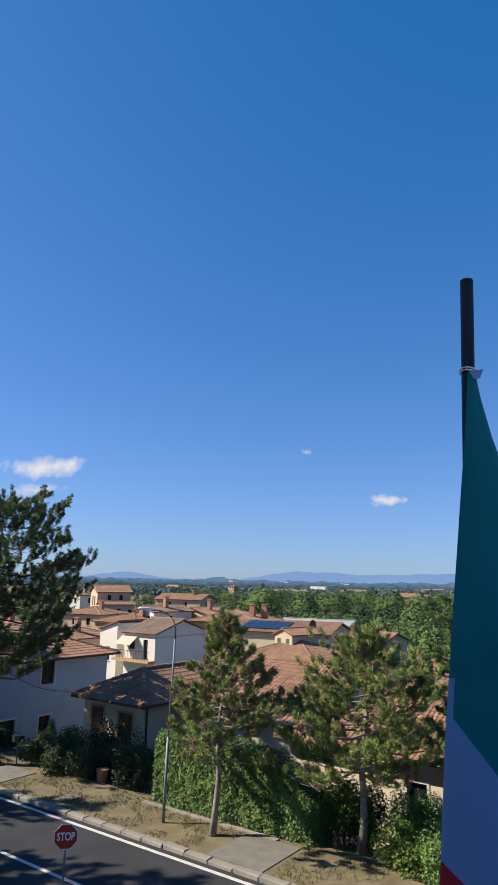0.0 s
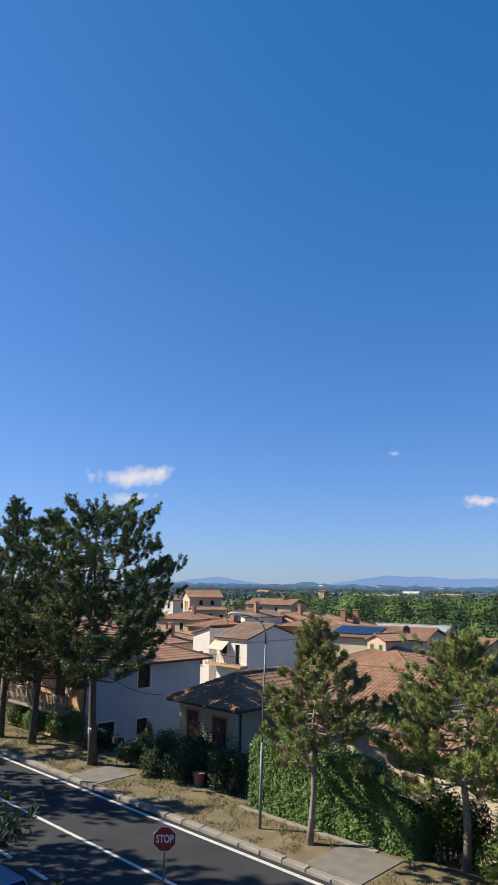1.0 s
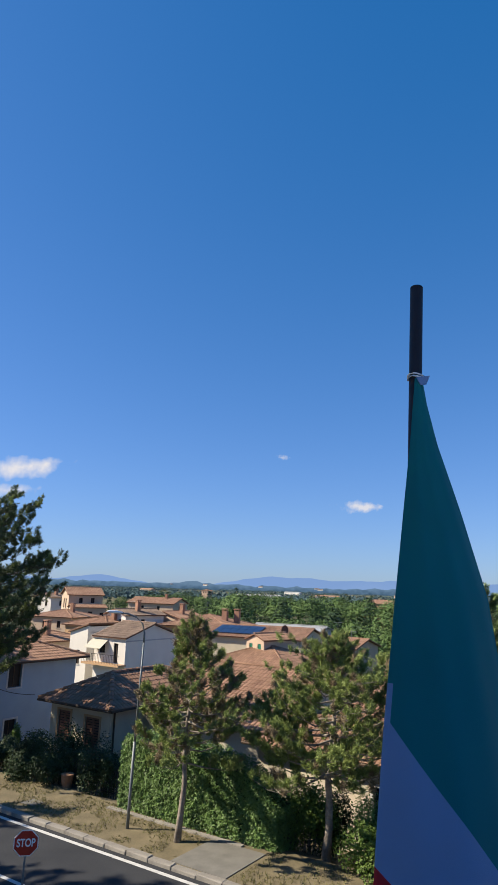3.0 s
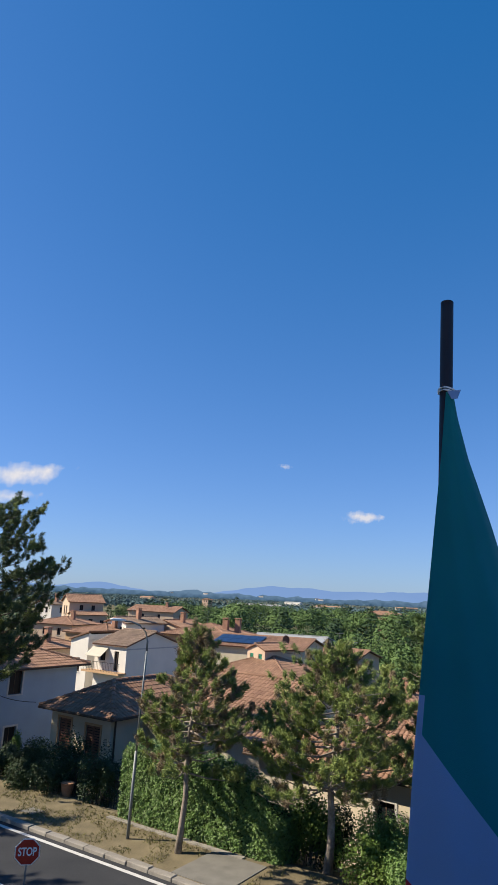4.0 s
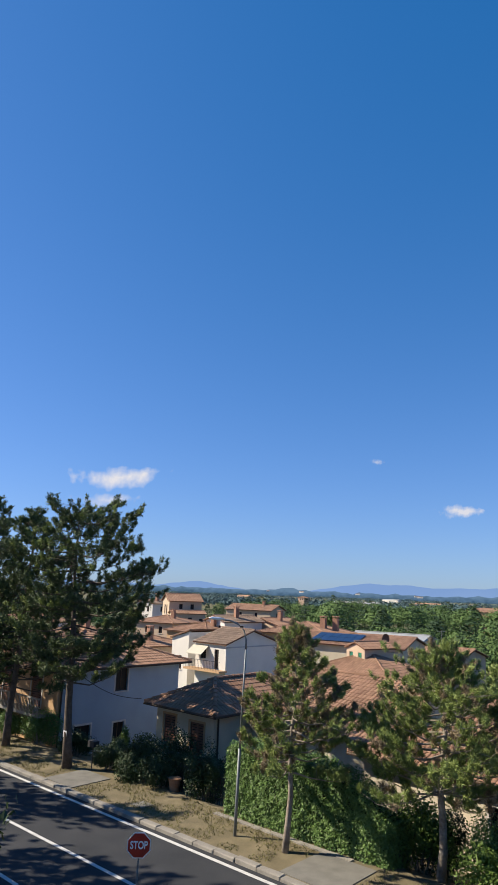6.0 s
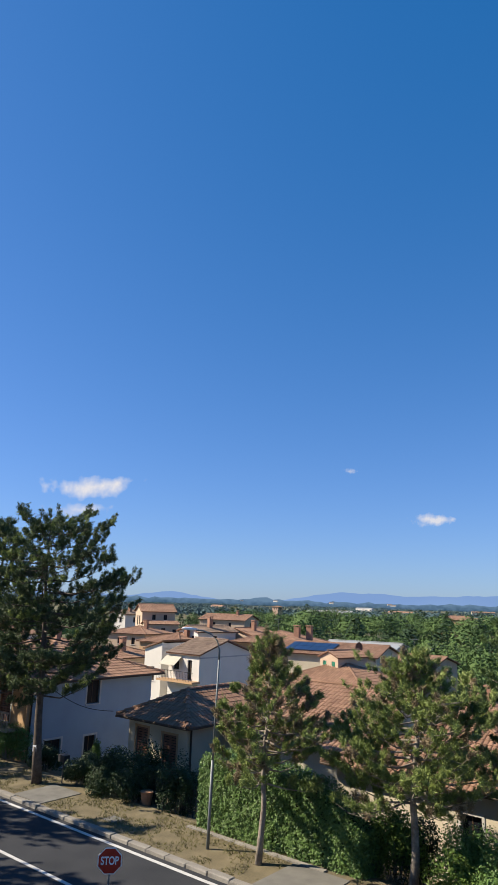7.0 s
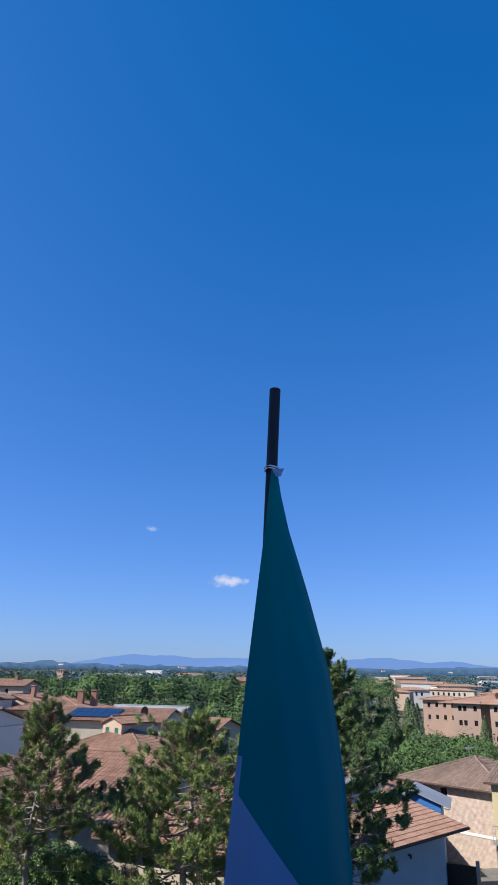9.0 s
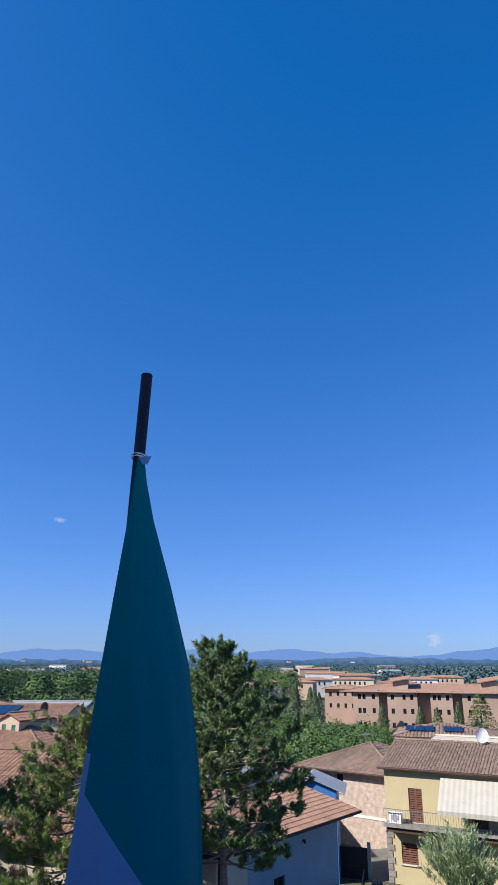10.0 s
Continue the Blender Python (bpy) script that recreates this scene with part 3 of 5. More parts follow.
    for i, (p, size, n, lf, mt, label) in enumerate(specs):
        bush("shrub", label, gz(p), size, int(n * 1.9), lf * 0.95, mt, 50 + i)
    # slender-leaved shrub before the yellow house
    p = Vector((23.3, 30.0, 0))
    rng = np.random.default_rng(77)
    g = ground_z(p.x, p.y)
    root = thing("oleander", "tall silvery-green slender-leaved shrub before the yellow house", "shrub", Matrix.Translation((p.x, p.y, g)))
    st = Pile()
    C, D = [], []
    for i in range(150):
        az, r = rng.uniform(0, 6.28), rng.uniform(0.3, 2.3)
        hh = rng.uniform(2.8, 4.6) * (1 - 0.10 * r)
        tip = Vector((math.cos(az) * r, math.sin(az) * r, hh))
        mid = Vector((tip.x * .4, tip.y * .4, hh * .55))
        st.tube([(tip.x * .1, tip.y * .1, -.1), mid, tip], [0.02, 0.014, 0.005], 4)
        for j in range(16):
            q = rng.uniform(0.25, 1)
            c = mid.lerp(tip, max(0, q * 2 - 1)) if q > .5 else Vector((tip.x * .1, tip.y * .1, 0)).lerp(mid, q * 2)
            C.append(np.array(c))
            D.append(np.array([math.cos(az) * .5, math.sin(az) * .5, 0.9]))
    v, f = blades(np.array(C), np.array(D), 6, 0.26, 0.045, 0.4, rng)
    part("foliage", array_mesh("foliage", v, f), M_LEAF_S, root)
    part("stemwork", st, M_LEAF, root)
    # broadleaf tree close by, its top branches just in reach
    rng = np.random.default_rng(78)
    base = Vector((-6.4, 11.3, -0.05))
    root = thing("cherry_tree", "small dark broadleaf tree with drooping leaves", "tree", Matrix.Translation(base))
    tr = Pile()
    tr.tube([(0, 0, -.2), (.1, 0, 1.6), (.05, .1, 3)], [0.13, 0.11, 0.07], 8)
    br = Pile()
    C, N = [], []
    for i in range(26):
        az = i * 2.4
        r, hh = rng.uniform(0.7, 2.3), rng.uniform(3.2, 5.5)
        pts = [Vector((.05, .1, rng.uniform(2, 3))), Vector((math.cos(az) * r * .5, math.sin(az) * r * .5, hh * .85)), Vector((math.cos(az) * r, math.sin(az) * r, hh * .95))]
        br.tube(pts, [0.04, 0.02, 0.008], 5)
        for j in range(46):
            q = rng.uniform(0.2, 1)
            C.append(np.array(pts[1].lerp(pts[2], q)) + rng.normal(0, .13, 3))
            N.append(np.array([math.cos(az), math.sin(az), .2]))
    v, f = leaves(np.array(C), np.array(N), 0.21, rng, 0.5)
    part("trunk", tr, M_BARK, root)
    part("branching", br, M_BARK, root)
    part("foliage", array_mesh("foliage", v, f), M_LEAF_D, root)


def tree_blobs(specs, rng, per, size):
    """Many distant crowns in one mesh: each a cloud of leaf clumps with an uneven outline, on a trunk."""
    VV, FF, n = [], [], 0
    for x, y, z, h, r, form in specs:
        m = per
        d = rng.normal(0, 1, (m, 3))
        d /= np.linalg.norm(d, axis=1, keepdims=True)
        if form == 'umbrella':
            d[:, 2] = np.abs(d[:, 2]) - 0.18
            lob = 1 + 0.16 * np.sin(5 * np.arctan2(d[:, 1], d[:, 0]) + x) * np.cos(3 * d[:, 2] + y)
            p = d * np.array([r, r, h * 0.30]) * (rng.uniform(.72, 1.04, m) * lob)[:, None] + np.array([x, y, z + h * 0.70])
        elif form == 'cypress':
            t = rng.uniform(0, 1, m)
            rr = r * np.sin(np.pi * (t * .82 + .15)) * rng.uniform(.7, 1.1, m)
            an = rng.uniform(0, 6.28, m)
            p = np.stack([x + rr * np.cos(an), y + rr * np.sin(an), z + h * t], 1)
            d = np.stack([np.cos(an), np.sin(an), np.full(m, .3)], 1)
        elif form == 'cedar':
            t = (np.floor(rng.uniform(0, 1, m) * 8) + rng.uniform(0, .75, m)) / 8
            rr = r * (1.05 - t) ** .7 * np.sqrt(rng.uniform(0.1, 1, m))
            an = rng.uniform(0, 6.28, m)
            p = np.stack([x + rr * np.cos(an), y + rr * np.sin(an), z + h * (.15 + .85 * t)], 1)
            d = np.stack([np.cos(an) * .4, np.sin(an) * .4, np.ones(m)], 1)
        else:
            lob = 1 + 0.25 * np.sin(3 * np.arctan2(d[:, 1], d[:, 0]) + x) * np.cos(4 * d[:, 2] + y)
            p = d * np.array([r, r, h * 0.42]) * (rng.uniform(.65, 1.05, m) * lob)[:, None] + np.array([x, y, z + h * 0.56])
        v, f = leaves(p, d + np.array([0, 0, .5]), size, rng, 0.5)
        VV.append(v)
        FF.append(f + n)
        n += len(v)
        tv = np.array([(x - .2, y, z - .5), (x + .2, y, z - .5), (x + .12, y, z + h * .7), (x - .12, y, z + h * .7),
                       (x, y - .2, z - .5), (x, y + .2, z - .5), (x, y + .12, z + h * .7), (x, y - .12, z + h * .7)])
        VV.append(tv)
        FF.append(np.array([(0, 1, 2), (0, 2, 3), (4, 5, 6), (4, 6, 7)]) + n)
        n += 8
    return np.concatenate(VV), np.concatenate(FF)


def build_far():
    rng = np.random.default_rng(5)
    specs = []
    # park of umbrella pines, with dark cedars among them
    cedars = []
    for i in range(330):
        y = rng.uniform(150, 420)
        x = y * rng.uniform(-0.13, 0.44) + rng.uniform(-6, 6)
        if y < 190 and x > 62:
            continue
        if x < y * 0.02 - 5 and y < 230:
            continue
        h = rng.uniform(8.5, 15)
        if rng.random() < 0.3:
            cedars.append((x, y, ground_z(x, y), h * rng.uniform(0.95, 1.15), rng.uniform(3.5, 6), 'cedar'))
        elif i % 4:
            specs.append((x, y, ground_z(x, y), h, rng.uniform(4, 7.5), ['umbrella', 'umbrella', 'umbrella', 'round'][rng.integers(0, 4)]))
    for i in range(120):
        y = rng.uniform(165, 420)
        x = y * rng.uniform(-0.62, -0.10)
        if i % 4 == 0:
            cedars.append((x, y, ground_z(x, y), rng.uniform(7, 11), rng.uniform(3, 5), 'cedar'))
        else:
            specs.append((x, y, ground_z(x, y), rng.uniform(6, 10), rng.uniform(3, 6), ['umbrella', 'round', 'round'][rng.integers(0, 3)]))
    for i in range(90):
        y = rng.uniform(118, 200)
        x = y * rng.uniform(0.06, 0.40)
        specs.append((x, y, ground_z(x, y), rng.uniform(4, 7.5), rng.uniform(2.5, 4.5), 'round'))
    v, f = tree_blobs(specs, rng, 640, 0.82)
    tagged(part("park_trees", array_mesh("park_trees", v, f), M_FAR_A, kind="stuff"), "green umbrella pines beyond the roofs", "trees")
    v, f = tree_blobs(cedars, rng, 460, 0.9)
    tagged(part("park_cedars", array_mesh("park_cedars", v, f), M_FAR_C, kind="stuff"), "dark layered cedars among the umbrella pines", "trees")
    specs = []
    # trees in the hollow before the long brick block
    for i in range(70):
        y = rng.uniform(62, 140)
        x = y * rng.uniform(0.36, 0.60)
        h = rng.uniform(4.5, 10.5) * (1 if y < 100 else .7)
        if x > y * 0.49:
            h = min(h, max(3.0, 14.0 - 0.085 * y))
        specs.append((x, y, ground_z(x, y), h, rng.uniform(2.6, 4.2), ['round', 'round', 'cedar', 'round'][rng.integers(0, 4)]))
    v, f = tree_blobs(specs, rng, 1500, 0.37)
    tagged(part("garden_trees", array_mesh("garden_trees", v, f), M_FAR_A, kind="stuff"), "dense green garden trees in a hollow", "trees")
    specs = []
    for i in range(12):
        y = rng.uniform(95, 150)
        x = y * rng.uniform(0.40, 0.50)
        specs.append((x, y, ground_z(x, y), rng.uniform(9, 12), 1.2, 'cypress'))
    v, f = tree_blobs(specs, rng, 1500, 0.4)
    tagged(part("cypress_row", array_mesh("cypress_row", v, f), M_NEEDLE_D, kind="stuff"), "dark slim cypresses among the garden trees", "trees")
    specs = []
    for i in range(2600):
        y = 450 * (3400 / 450) ** rng.uniform(0, 1)
        x = y * rng.uniform(-0.75, 0.95)
        if noise.noise((x * 0.004, y * 0.0025, 3)) < -0.12:
            continue
        h = rng.uniform(6, 11)
        specs.append((x, y, ground_z(x, y), h, rng.uniform(6, 14) * (1 + y / 2500), 'round'))
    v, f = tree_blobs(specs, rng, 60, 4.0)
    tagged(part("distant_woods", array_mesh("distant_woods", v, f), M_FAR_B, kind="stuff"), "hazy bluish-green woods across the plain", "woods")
    # low hills and mountains
    def ridge(name, label, dist, prof, mt, x0=-4000, x1=4500, step=30):
        p = Pile()
        vs, fs = [], []
        xs = np.arange(x0, x1 + 1, step)
        for x in xs:
            y = dist - 0.00008 * x * x
            z = prof(x)
            vs += [(x, y, -30), (x, y + 60, z), (x, y + 400, -30)]
        for i in range(len(xs) - 1):
            fs += [(3 * i, 3 * i + 3, 3 * i + 4, 3 * i + 1), (3 * i + 1, 3 * i + 4, 3 * i + 5, 3 * i + 2)]
        p.add(vs, fs)
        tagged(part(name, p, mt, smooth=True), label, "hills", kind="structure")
    fb = lambda x, s, o: noise.fractal((x * s, o, 0), 1.0, 2.0, 5)
    # blue haze of distance is put into both ridge colours
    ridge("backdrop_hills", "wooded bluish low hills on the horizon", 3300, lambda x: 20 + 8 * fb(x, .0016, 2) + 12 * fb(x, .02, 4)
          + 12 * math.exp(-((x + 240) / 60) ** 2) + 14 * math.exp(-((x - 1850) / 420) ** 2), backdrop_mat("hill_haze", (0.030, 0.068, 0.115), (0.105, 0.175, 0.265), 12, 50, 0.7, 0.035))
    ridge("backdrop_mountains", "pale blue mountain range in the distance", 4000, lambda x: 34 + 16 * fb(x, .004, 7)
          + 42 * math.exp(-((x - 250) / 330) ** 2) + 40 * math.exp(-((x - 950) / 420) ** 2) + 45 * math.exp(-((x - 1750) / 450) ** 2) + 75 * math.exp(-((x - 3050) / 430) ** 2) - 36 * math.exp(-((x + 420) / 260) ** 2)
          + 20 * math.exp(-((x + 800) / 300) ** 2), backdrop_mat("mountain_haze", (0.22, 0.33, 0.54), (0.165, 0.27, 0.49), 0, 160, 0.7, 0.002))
    for (x, y, z, w, h, s) in ((-1530, 4300, 757, 840, 205, 1), (-1620, 4340, 600, 560, 130, 2), (785, 4300, 563, 380, 110, 3), (263, 4300, 882, 130, 46, 4), (2647, 3700, 148, 170, 140, 5)):
        build_cloud(x, y, z, w, h, s)


def build_cloud(x, y, z, w, h, seed):
    """A small far cloud on the sky: a soft-edged sheet."""
    m = bpy.data.materials.new("cloud")
    m.use_nodes = True
    nt = m.node_tree
    N, K = nt.nodes, nt.links
    N.remove(N["Principled BSDF"])
    e = N.new("ShaderNodeEmission")
    e.inputs[0].default_value, e.inputs[1].default_value = (0.86, 0.82, 0.81, 1), 0.53
    tr = N.new("ShaderNodeBsdfTransparent")
    mix = N.new("ShaderNodeMixShader")
    tc = N.new("ShaderNodeTexCoord")
    nz = N.new("ShaderNodeTexNoise")
    nz.inputs["Scale"].default_value, nz.inputs["Detail"].default_value = 6.5 / w, 5
    mp = N.new("ShaderNodeMapping")
    mp.inputs["Location"].default_value = (seed * 17.0, 0, seed * 9.0)
    sc = N.new("ShaderNodeVectorMath")
    sc.operation = 'MULTIPLY'
    sc.inputs[1].default_value = (2.0 / w, 0, 2.0 / h)
    ln = N.new("ShaderNodeVectorMath")
    ln.operation = 'LENGTH'
    K.new(tc.outputs["Object"], sc.inputs[0])
    K.new(sc.outputs[0], ln.inputs[0])
    K.new(tc.outputs["Object"], mp.inputs[0])
    K.new(mp.outputs[0], nz.inputs["Vector"])
    ma = N.new("ShaderNodeMath")
    ma.operation = 'MULTIPLY_ADD'
    ma.inputs[1].default_value = 1.7
    K.new(nz.outputs[0], ma.inputs[0])
    neg = N.new("ShaderNodeMath")
    neg.operation = 'MULTIPLY'
    neg.inputs[1].default_value = -1.0
    K.new(ln.outputs["Value"], neg.inputs[0])
    K.new(neg.outputs[0], ma.inputs[2])
    mr = N.new("ShaderNodeMapRange")
    mr.inputs["From Min"].default_value, mr.inputs["From Max"].default_value = 0.10, 0.75
    mr.inputs["To Max"].default_value = {1: 0.9, 2: 0.6, 3: 0.8, 4: 0.4, 5: 0.4}[seed]
    K.new(ma.outputs[0], mr.inputs["Value"])
    K.new(mr.outputs[0], mix.inputs[0])
    K.new(tr.outputs[0], mix.inputs[1])
    K.new(e.outputs[0], mix.inputs[2])
    K.new(mix.outputs[0], N["Material Output"].inputs["Surface"])
    p = Pile()
    p.add([(-w, 0, -h), (w, 0, -h), (w, 0, h), (-w, 0, h)], [(0, 1, 2, 3)])
    ob = part("backdrop_cloud", p, m)
    ob.location = (x, y, z)
    ob.visible_shadow = False
    tagged(ob, "small white fair-weather cloud low in the sky", "cloud", kind="structure")


build_plants()
build_far()


# ---- houses ----
def roof_plane(e0, e1, t0, t1, tiles, deck, col=0.24, row=0.36, cap=None, thick=0.12):
    """One roof slope: eave from e0 to e1, top edge from t0 to t1 (may meet in a point); a slab and rows of barrel tiles."""
    e0, e1, t0, t1 = map(Vector, (e0, e1, t0, t1))
    E = (e1 - e0).normalized()
    n = E.cross((t0 + t1) / 2 - (e0 + e1) / 2).normalized()
    if n.z < 0:
        n = -n
    S = n.cross(E)
    if S.z < 0:
        S = -S
    dn = Vector((0, 0, -thick))
    ring = [e0, e1, t1, t0] if (t0 - t1).length > 1e-3 else [e0, e1, t0]
    k = len(ring)
    deck.add(ring + [q + dn for q in ring], [tuple(range(k)), tuple(range(2 * k - 1, k - 1, -1))] + [(i, k + i, k + (i + 1) % k, (i + 1) % k) for i in range(k)])
    L, Ht = (e1 - e0).length, (t0 - e0).dot(S)
    x0, x1 = (t0 - e0).dot(E), (t1 - e0).dot(E)
    if col >= 0.5:
        return
    nc, nr = max(1, int(L / col)), max(1, int(Ht / row))
    cw, rh = L / nc, Ht / nr
    for i in range(nc):
        x = (i + .5) * cw
        for j in range(nr):
            y = (j + .5) * rh
            q = y / Ht
            if not (x0 * q - 0.06 < x < L + (x1 - L) * q + 0.06):
                continue
            base = e0 + E * x + S * (j * rh - 0.05)
            w = cw * 0.48
            lift = 0.03
            vs = []
            jx = random.uniform(-.012, .012)
            for (s, up, sc) in ((0, lift, 1.0), (rh + .05, 0.004, .88)):
                for a in (0, 50, 90, 130, 180):
                    vs.append(base + E * (jx + w * sc * math.cos(radians(a))) + S * s + n * (up + w * 0.26 * math.sin(radians(a))))
            tiles.add(vs, [(a, a + 1, a + 6, a + 5) for a in range(4)] + [(4, 3, 2, 1, 0)])


def cap_line(p, q, pile, step=0.42, r=0.12):
    """Ridge or hip tiles from p to q."""
    p, q = Vector(p), Vector(q)
    d = q - p
    L = d.length
    d.normalize()
    s = d.cross(Vector((0, 0, 1))).normalized()
    up = s.cross(d)
    n = max(1, int(L / step))
    for i in range(n):
        a = p + d * (L * i / n)
        b = p + d * (L * (i + 1) / n + .04)
        vs = []
        for c, rr, l in ((a, r, .03), (b, r * .88, 0)):
            for an in (0, 50, 90, 130, 180):
                vs.append(c + s * rr * math.cos(radians(an)) + up * (l + rr * .8 * math.sin(radians(an)) + .02))
        pile.add(vs, [(k, k + 1, k + 6, k + 5) for k in range(4)] + [(4, 3, 2, 1, 0)])


def wall_panel(pile, m, L, z0, z1, th, openings):
    """A wall from x=0 to L of thickness th (towards +y), one welded skin with openings (x0, x1, z0, z1) right through."""
    xs = sorted({0, L, *[o[0] for o in openings], *[o[1] for o in openings]})
    zs = sorted({z0, z1, *[o[2] for o in openings], *[o[3] for o in openings]})
    nx, nz = len(xs) - 1, len(zs) - 1

    def solid(i, j):
        if not (0 <= i < nx and 0 <= j < nz):
            return False
        cx, cz = (xs[i] + xs[i + 1]) / 2, (zs[j] + zs[j + 1]) / 2
        return not any(o[0] < cx < o[1] and o[2] < cz < o[3] for o in openings)
    idx, vs, fs = {}, [], []

    def v(i, j, k):
        if (i, j, k) not in idx:
            idx[(i, j, k)] = len(vs)
            vs.append(m @ Vector((xs[i], k * th, zs[j])))
        return idx[(i, j, k)]
    for i in range(nx):
        for j in range(nz):
            if not solid(i, j):
                continue
            fs.append((v(i, j, 0), v(i + 1, j, 0), v(i + 1, j + 1, 0), v(i, j + 1, 0)))
            fs.append((v(i, j, 1), v(i, j + 1, 1), v(i + 1, j + 1, 1), v(i + 1, j, 1)))
            for di, dj, a, b in ((-1, 0, (i, j + 1), (i, j)), (1, 0, (i + 1, j), (i + 1, j + 1)), (0, -1, (i, j), (i + 1, j)), (0, 1, (i + 1, j + 1), (i, j + 1))):
                if not solid(i + di, j + dj):
                    fs.append((v(*a, 0), v(*a, 1), v(*b, 1), v(*b, 0)))
    pile.add(vs, fs)


def window_unit(root, m, x0, x1, z0, z1, shutter=None, surround=None, name="window", sill=True, closed=False):
    """A window in its opening: recessed frame and pane, sill, surround, and shutters if any."""
    w = new(name)
    w.parent = root
    fr = Pile()
    t = 0.06
    for b in ((x0, x0 + t, z0, z1), (x1 - t, x1, z0, z1), (x0 + t, x1 - t, z0, z0 + t), (x0 + t, x1 - t, z1 - t, z1), ((x0 + x1) / 2 - .025, (x0 + x1) / 2 + .025, z0 + t, z1 - t)):
        fr.box(b[0], b[1], 0.12, 0.17, b[2], b[3], m)
    part("frame", fr, M_WOOD, w)
    pn = Pile()
    pn.box(x0 + t, x1 - t, 0.14, 0.15, z0 + t, z1 - t, m)
    part("pane", pn, M_GLASS, w)
    if sill:
        sp = Pile()
        sp.box(x0 - .08, x1 + .08, -0.08, 0.10, z0 - .07, z0 - .004, m)
        part("sill", sp, M_FRAME, w)
    if surround:
        sp = Pile()
        for b in ((x0 - .11, x0 - .003, z0, z1 + .11), (x1 + .003, x1 + .11, z0, z1 + .11), (x0 - .003, x1 + .003, z1 + .003, z1 + .11)):
            sp.box(b[0], b[1], -0.025, 0.02, b[2], b[3], m)
        part("surround", sp, surround, w)
    if shutter:
        hw = (x1 - x0) / 2
        for k, (a, b) in enumerate(((x0 + .01, x0 + hw - .01), (x0 + hw + .01, x1 - .01)) if closed else ((x0 - hw, x0 - .02), (x1 + .02, x1 + hw))):
            sh = Pile()
            y = 0.05 if closed else -0.07
            sh.box(a, a + .05, y, y + .04, z0, z1, m)
            sh.box(b - .05, b, y, y + .04, z0, z1, m)
            nsl = max(4, int((z1 - z0) / .12))
            for q in range(nsl):
                zz = z0 + (z1 - z0) * (q + .5) / nsl
                sh.box(a + .05, b - .05, y + .004, y + .03, zz - .045, zz + .04, m)
            part("shutter", sh, shutter, w)
    return w


def house(name, label, x, y, deg, W, D, zg, ze, wall_mat, tile_mat, pitch=19, kind="hip", over=0.55, openings=(), base=-0.6, shutters=None, surround=None,
          front_mat=None, col=0.24, row=0.36, ridge_axis=None, category="house", group="town houses", closed=True, chimneys=(), gutter=True):
    """A house with its front-left corner at x, y; its front runs W metres along deg, D metres deep. openings: (side, x0, x1, z0, z1, kind)."""
    root = thing(name, label, category, frame_at(x, y, 0, deg), group)
    th = 0.28
    sides = {'f': (Matrix.Identity(4), W), 'r': (pose(W, 0, 0, 0, 0, 90), D), 'b': (pose(W, D, 0, 0, 0, 180), W), 'l': (pose(0, D, 0, 0, 0, 270), D)}
    for s, (m, L) in sides.items():
        p = Pile()
        ops = [(o[1], o[2], o[3], o[4]) for o in openings if o[0] == s]
        if s in 'rl':
            m2 = m @ Matrix.Translation((th, 0, 0))
            wall_panel(p, m2, L - 2 * th, zg + base, ze, th, [(a - th, b - th, c, d) for a, b, c, d in ops])
        else:
            wall_panel(p, m, L, zg + base, ze, th, ops)
        part("wall", p, front_mat if (front_mat and s == 'f') else wall_mat, root)
        for o in openings:
            if o[0] == s:
                kd = o[5] if len(o) > 5 else 'window'
                sh = shutters if kd == 'shut' else None
                window_unit(root, m, o[1], o[2], o[3], o[4], sh, surround, "door" if kd == 'door' else "window", kd != 'door', closed)
    deck, tiles, caps = Pile(), Pile(), Pile()
    tp = math.tan(radians(pitch))
    o = over
    X0, X1, Y0, Y1 = -o, W + o, -o, D + o
    zl = ze - o * tp + .12
    axis = ridge_axis or ('x' if W >= D else 'y')
    half = ((Y1 - Y0) if axis == 'x' else (X1 - X0)) / 2
    zr = zl + half * tp
    if kind == "hip":
        ins = min(half, ((X1 - X0) if axis == 'x' else (Y1 - Y0)) / 2 - .01)
        if axis == 'x':
            A, B = (X0 + ins, (Y0 + Y1) / 2, zr), (X1 - ins, (Y0 + Y1) / 2, zr)
        else:
            A, B = ((X0 + X1) / 2, Y0 + ins, zr), ((X0 + X1) / 2, Y1 - ins, zr)
        c = [(X0, Y0, zl), (X1, Y0, zl), (X1, Y1, zl), (X0, Y1, zl)]
        if axis == 'x':
            roof_plane(c[0], c[1], A, B, tiles, deck, col, row)
            roof_plane(c[2], c[3], B, A, tiles, deck, col, row)
            roof_plane(c[1], c[2], B, B, tiles, deck, col, row)
            roof_plane(c[3], c[0], A, A, tiles, deck, col, row)
            hips = ((c[0], A), (c[3], A), (c[1], B), (c[2], B), (A, B))
        else:
            roof_plane(c[0], c[1], A, A, tiles, deck, col, row)
            roof_plane(c[2], c[3], B, B, tiles, deck, col, row)
            roof_plane(c[1], c[2], A, B, tiles, deck, col, row)
            roof_plane(c[3], c[0], B, A, tiles, deck, col, row)
            hips = ((c[0], A), (c[1], A), (c[2], B), (c[3], B), (A, B))
        for p, q in hips:
            cap_line(p, q, caps)
    elif kind == "mono":
        rise = (W + 2 * o) * tp
        roof_plane((X0, Y1, zl), (X0, Y0, zl), (X1, Y1, zl + rise), (X1, Y0, zl + rise), tiles, deck, col, row)
        for yy in (0, D - th):
            g = Pile()
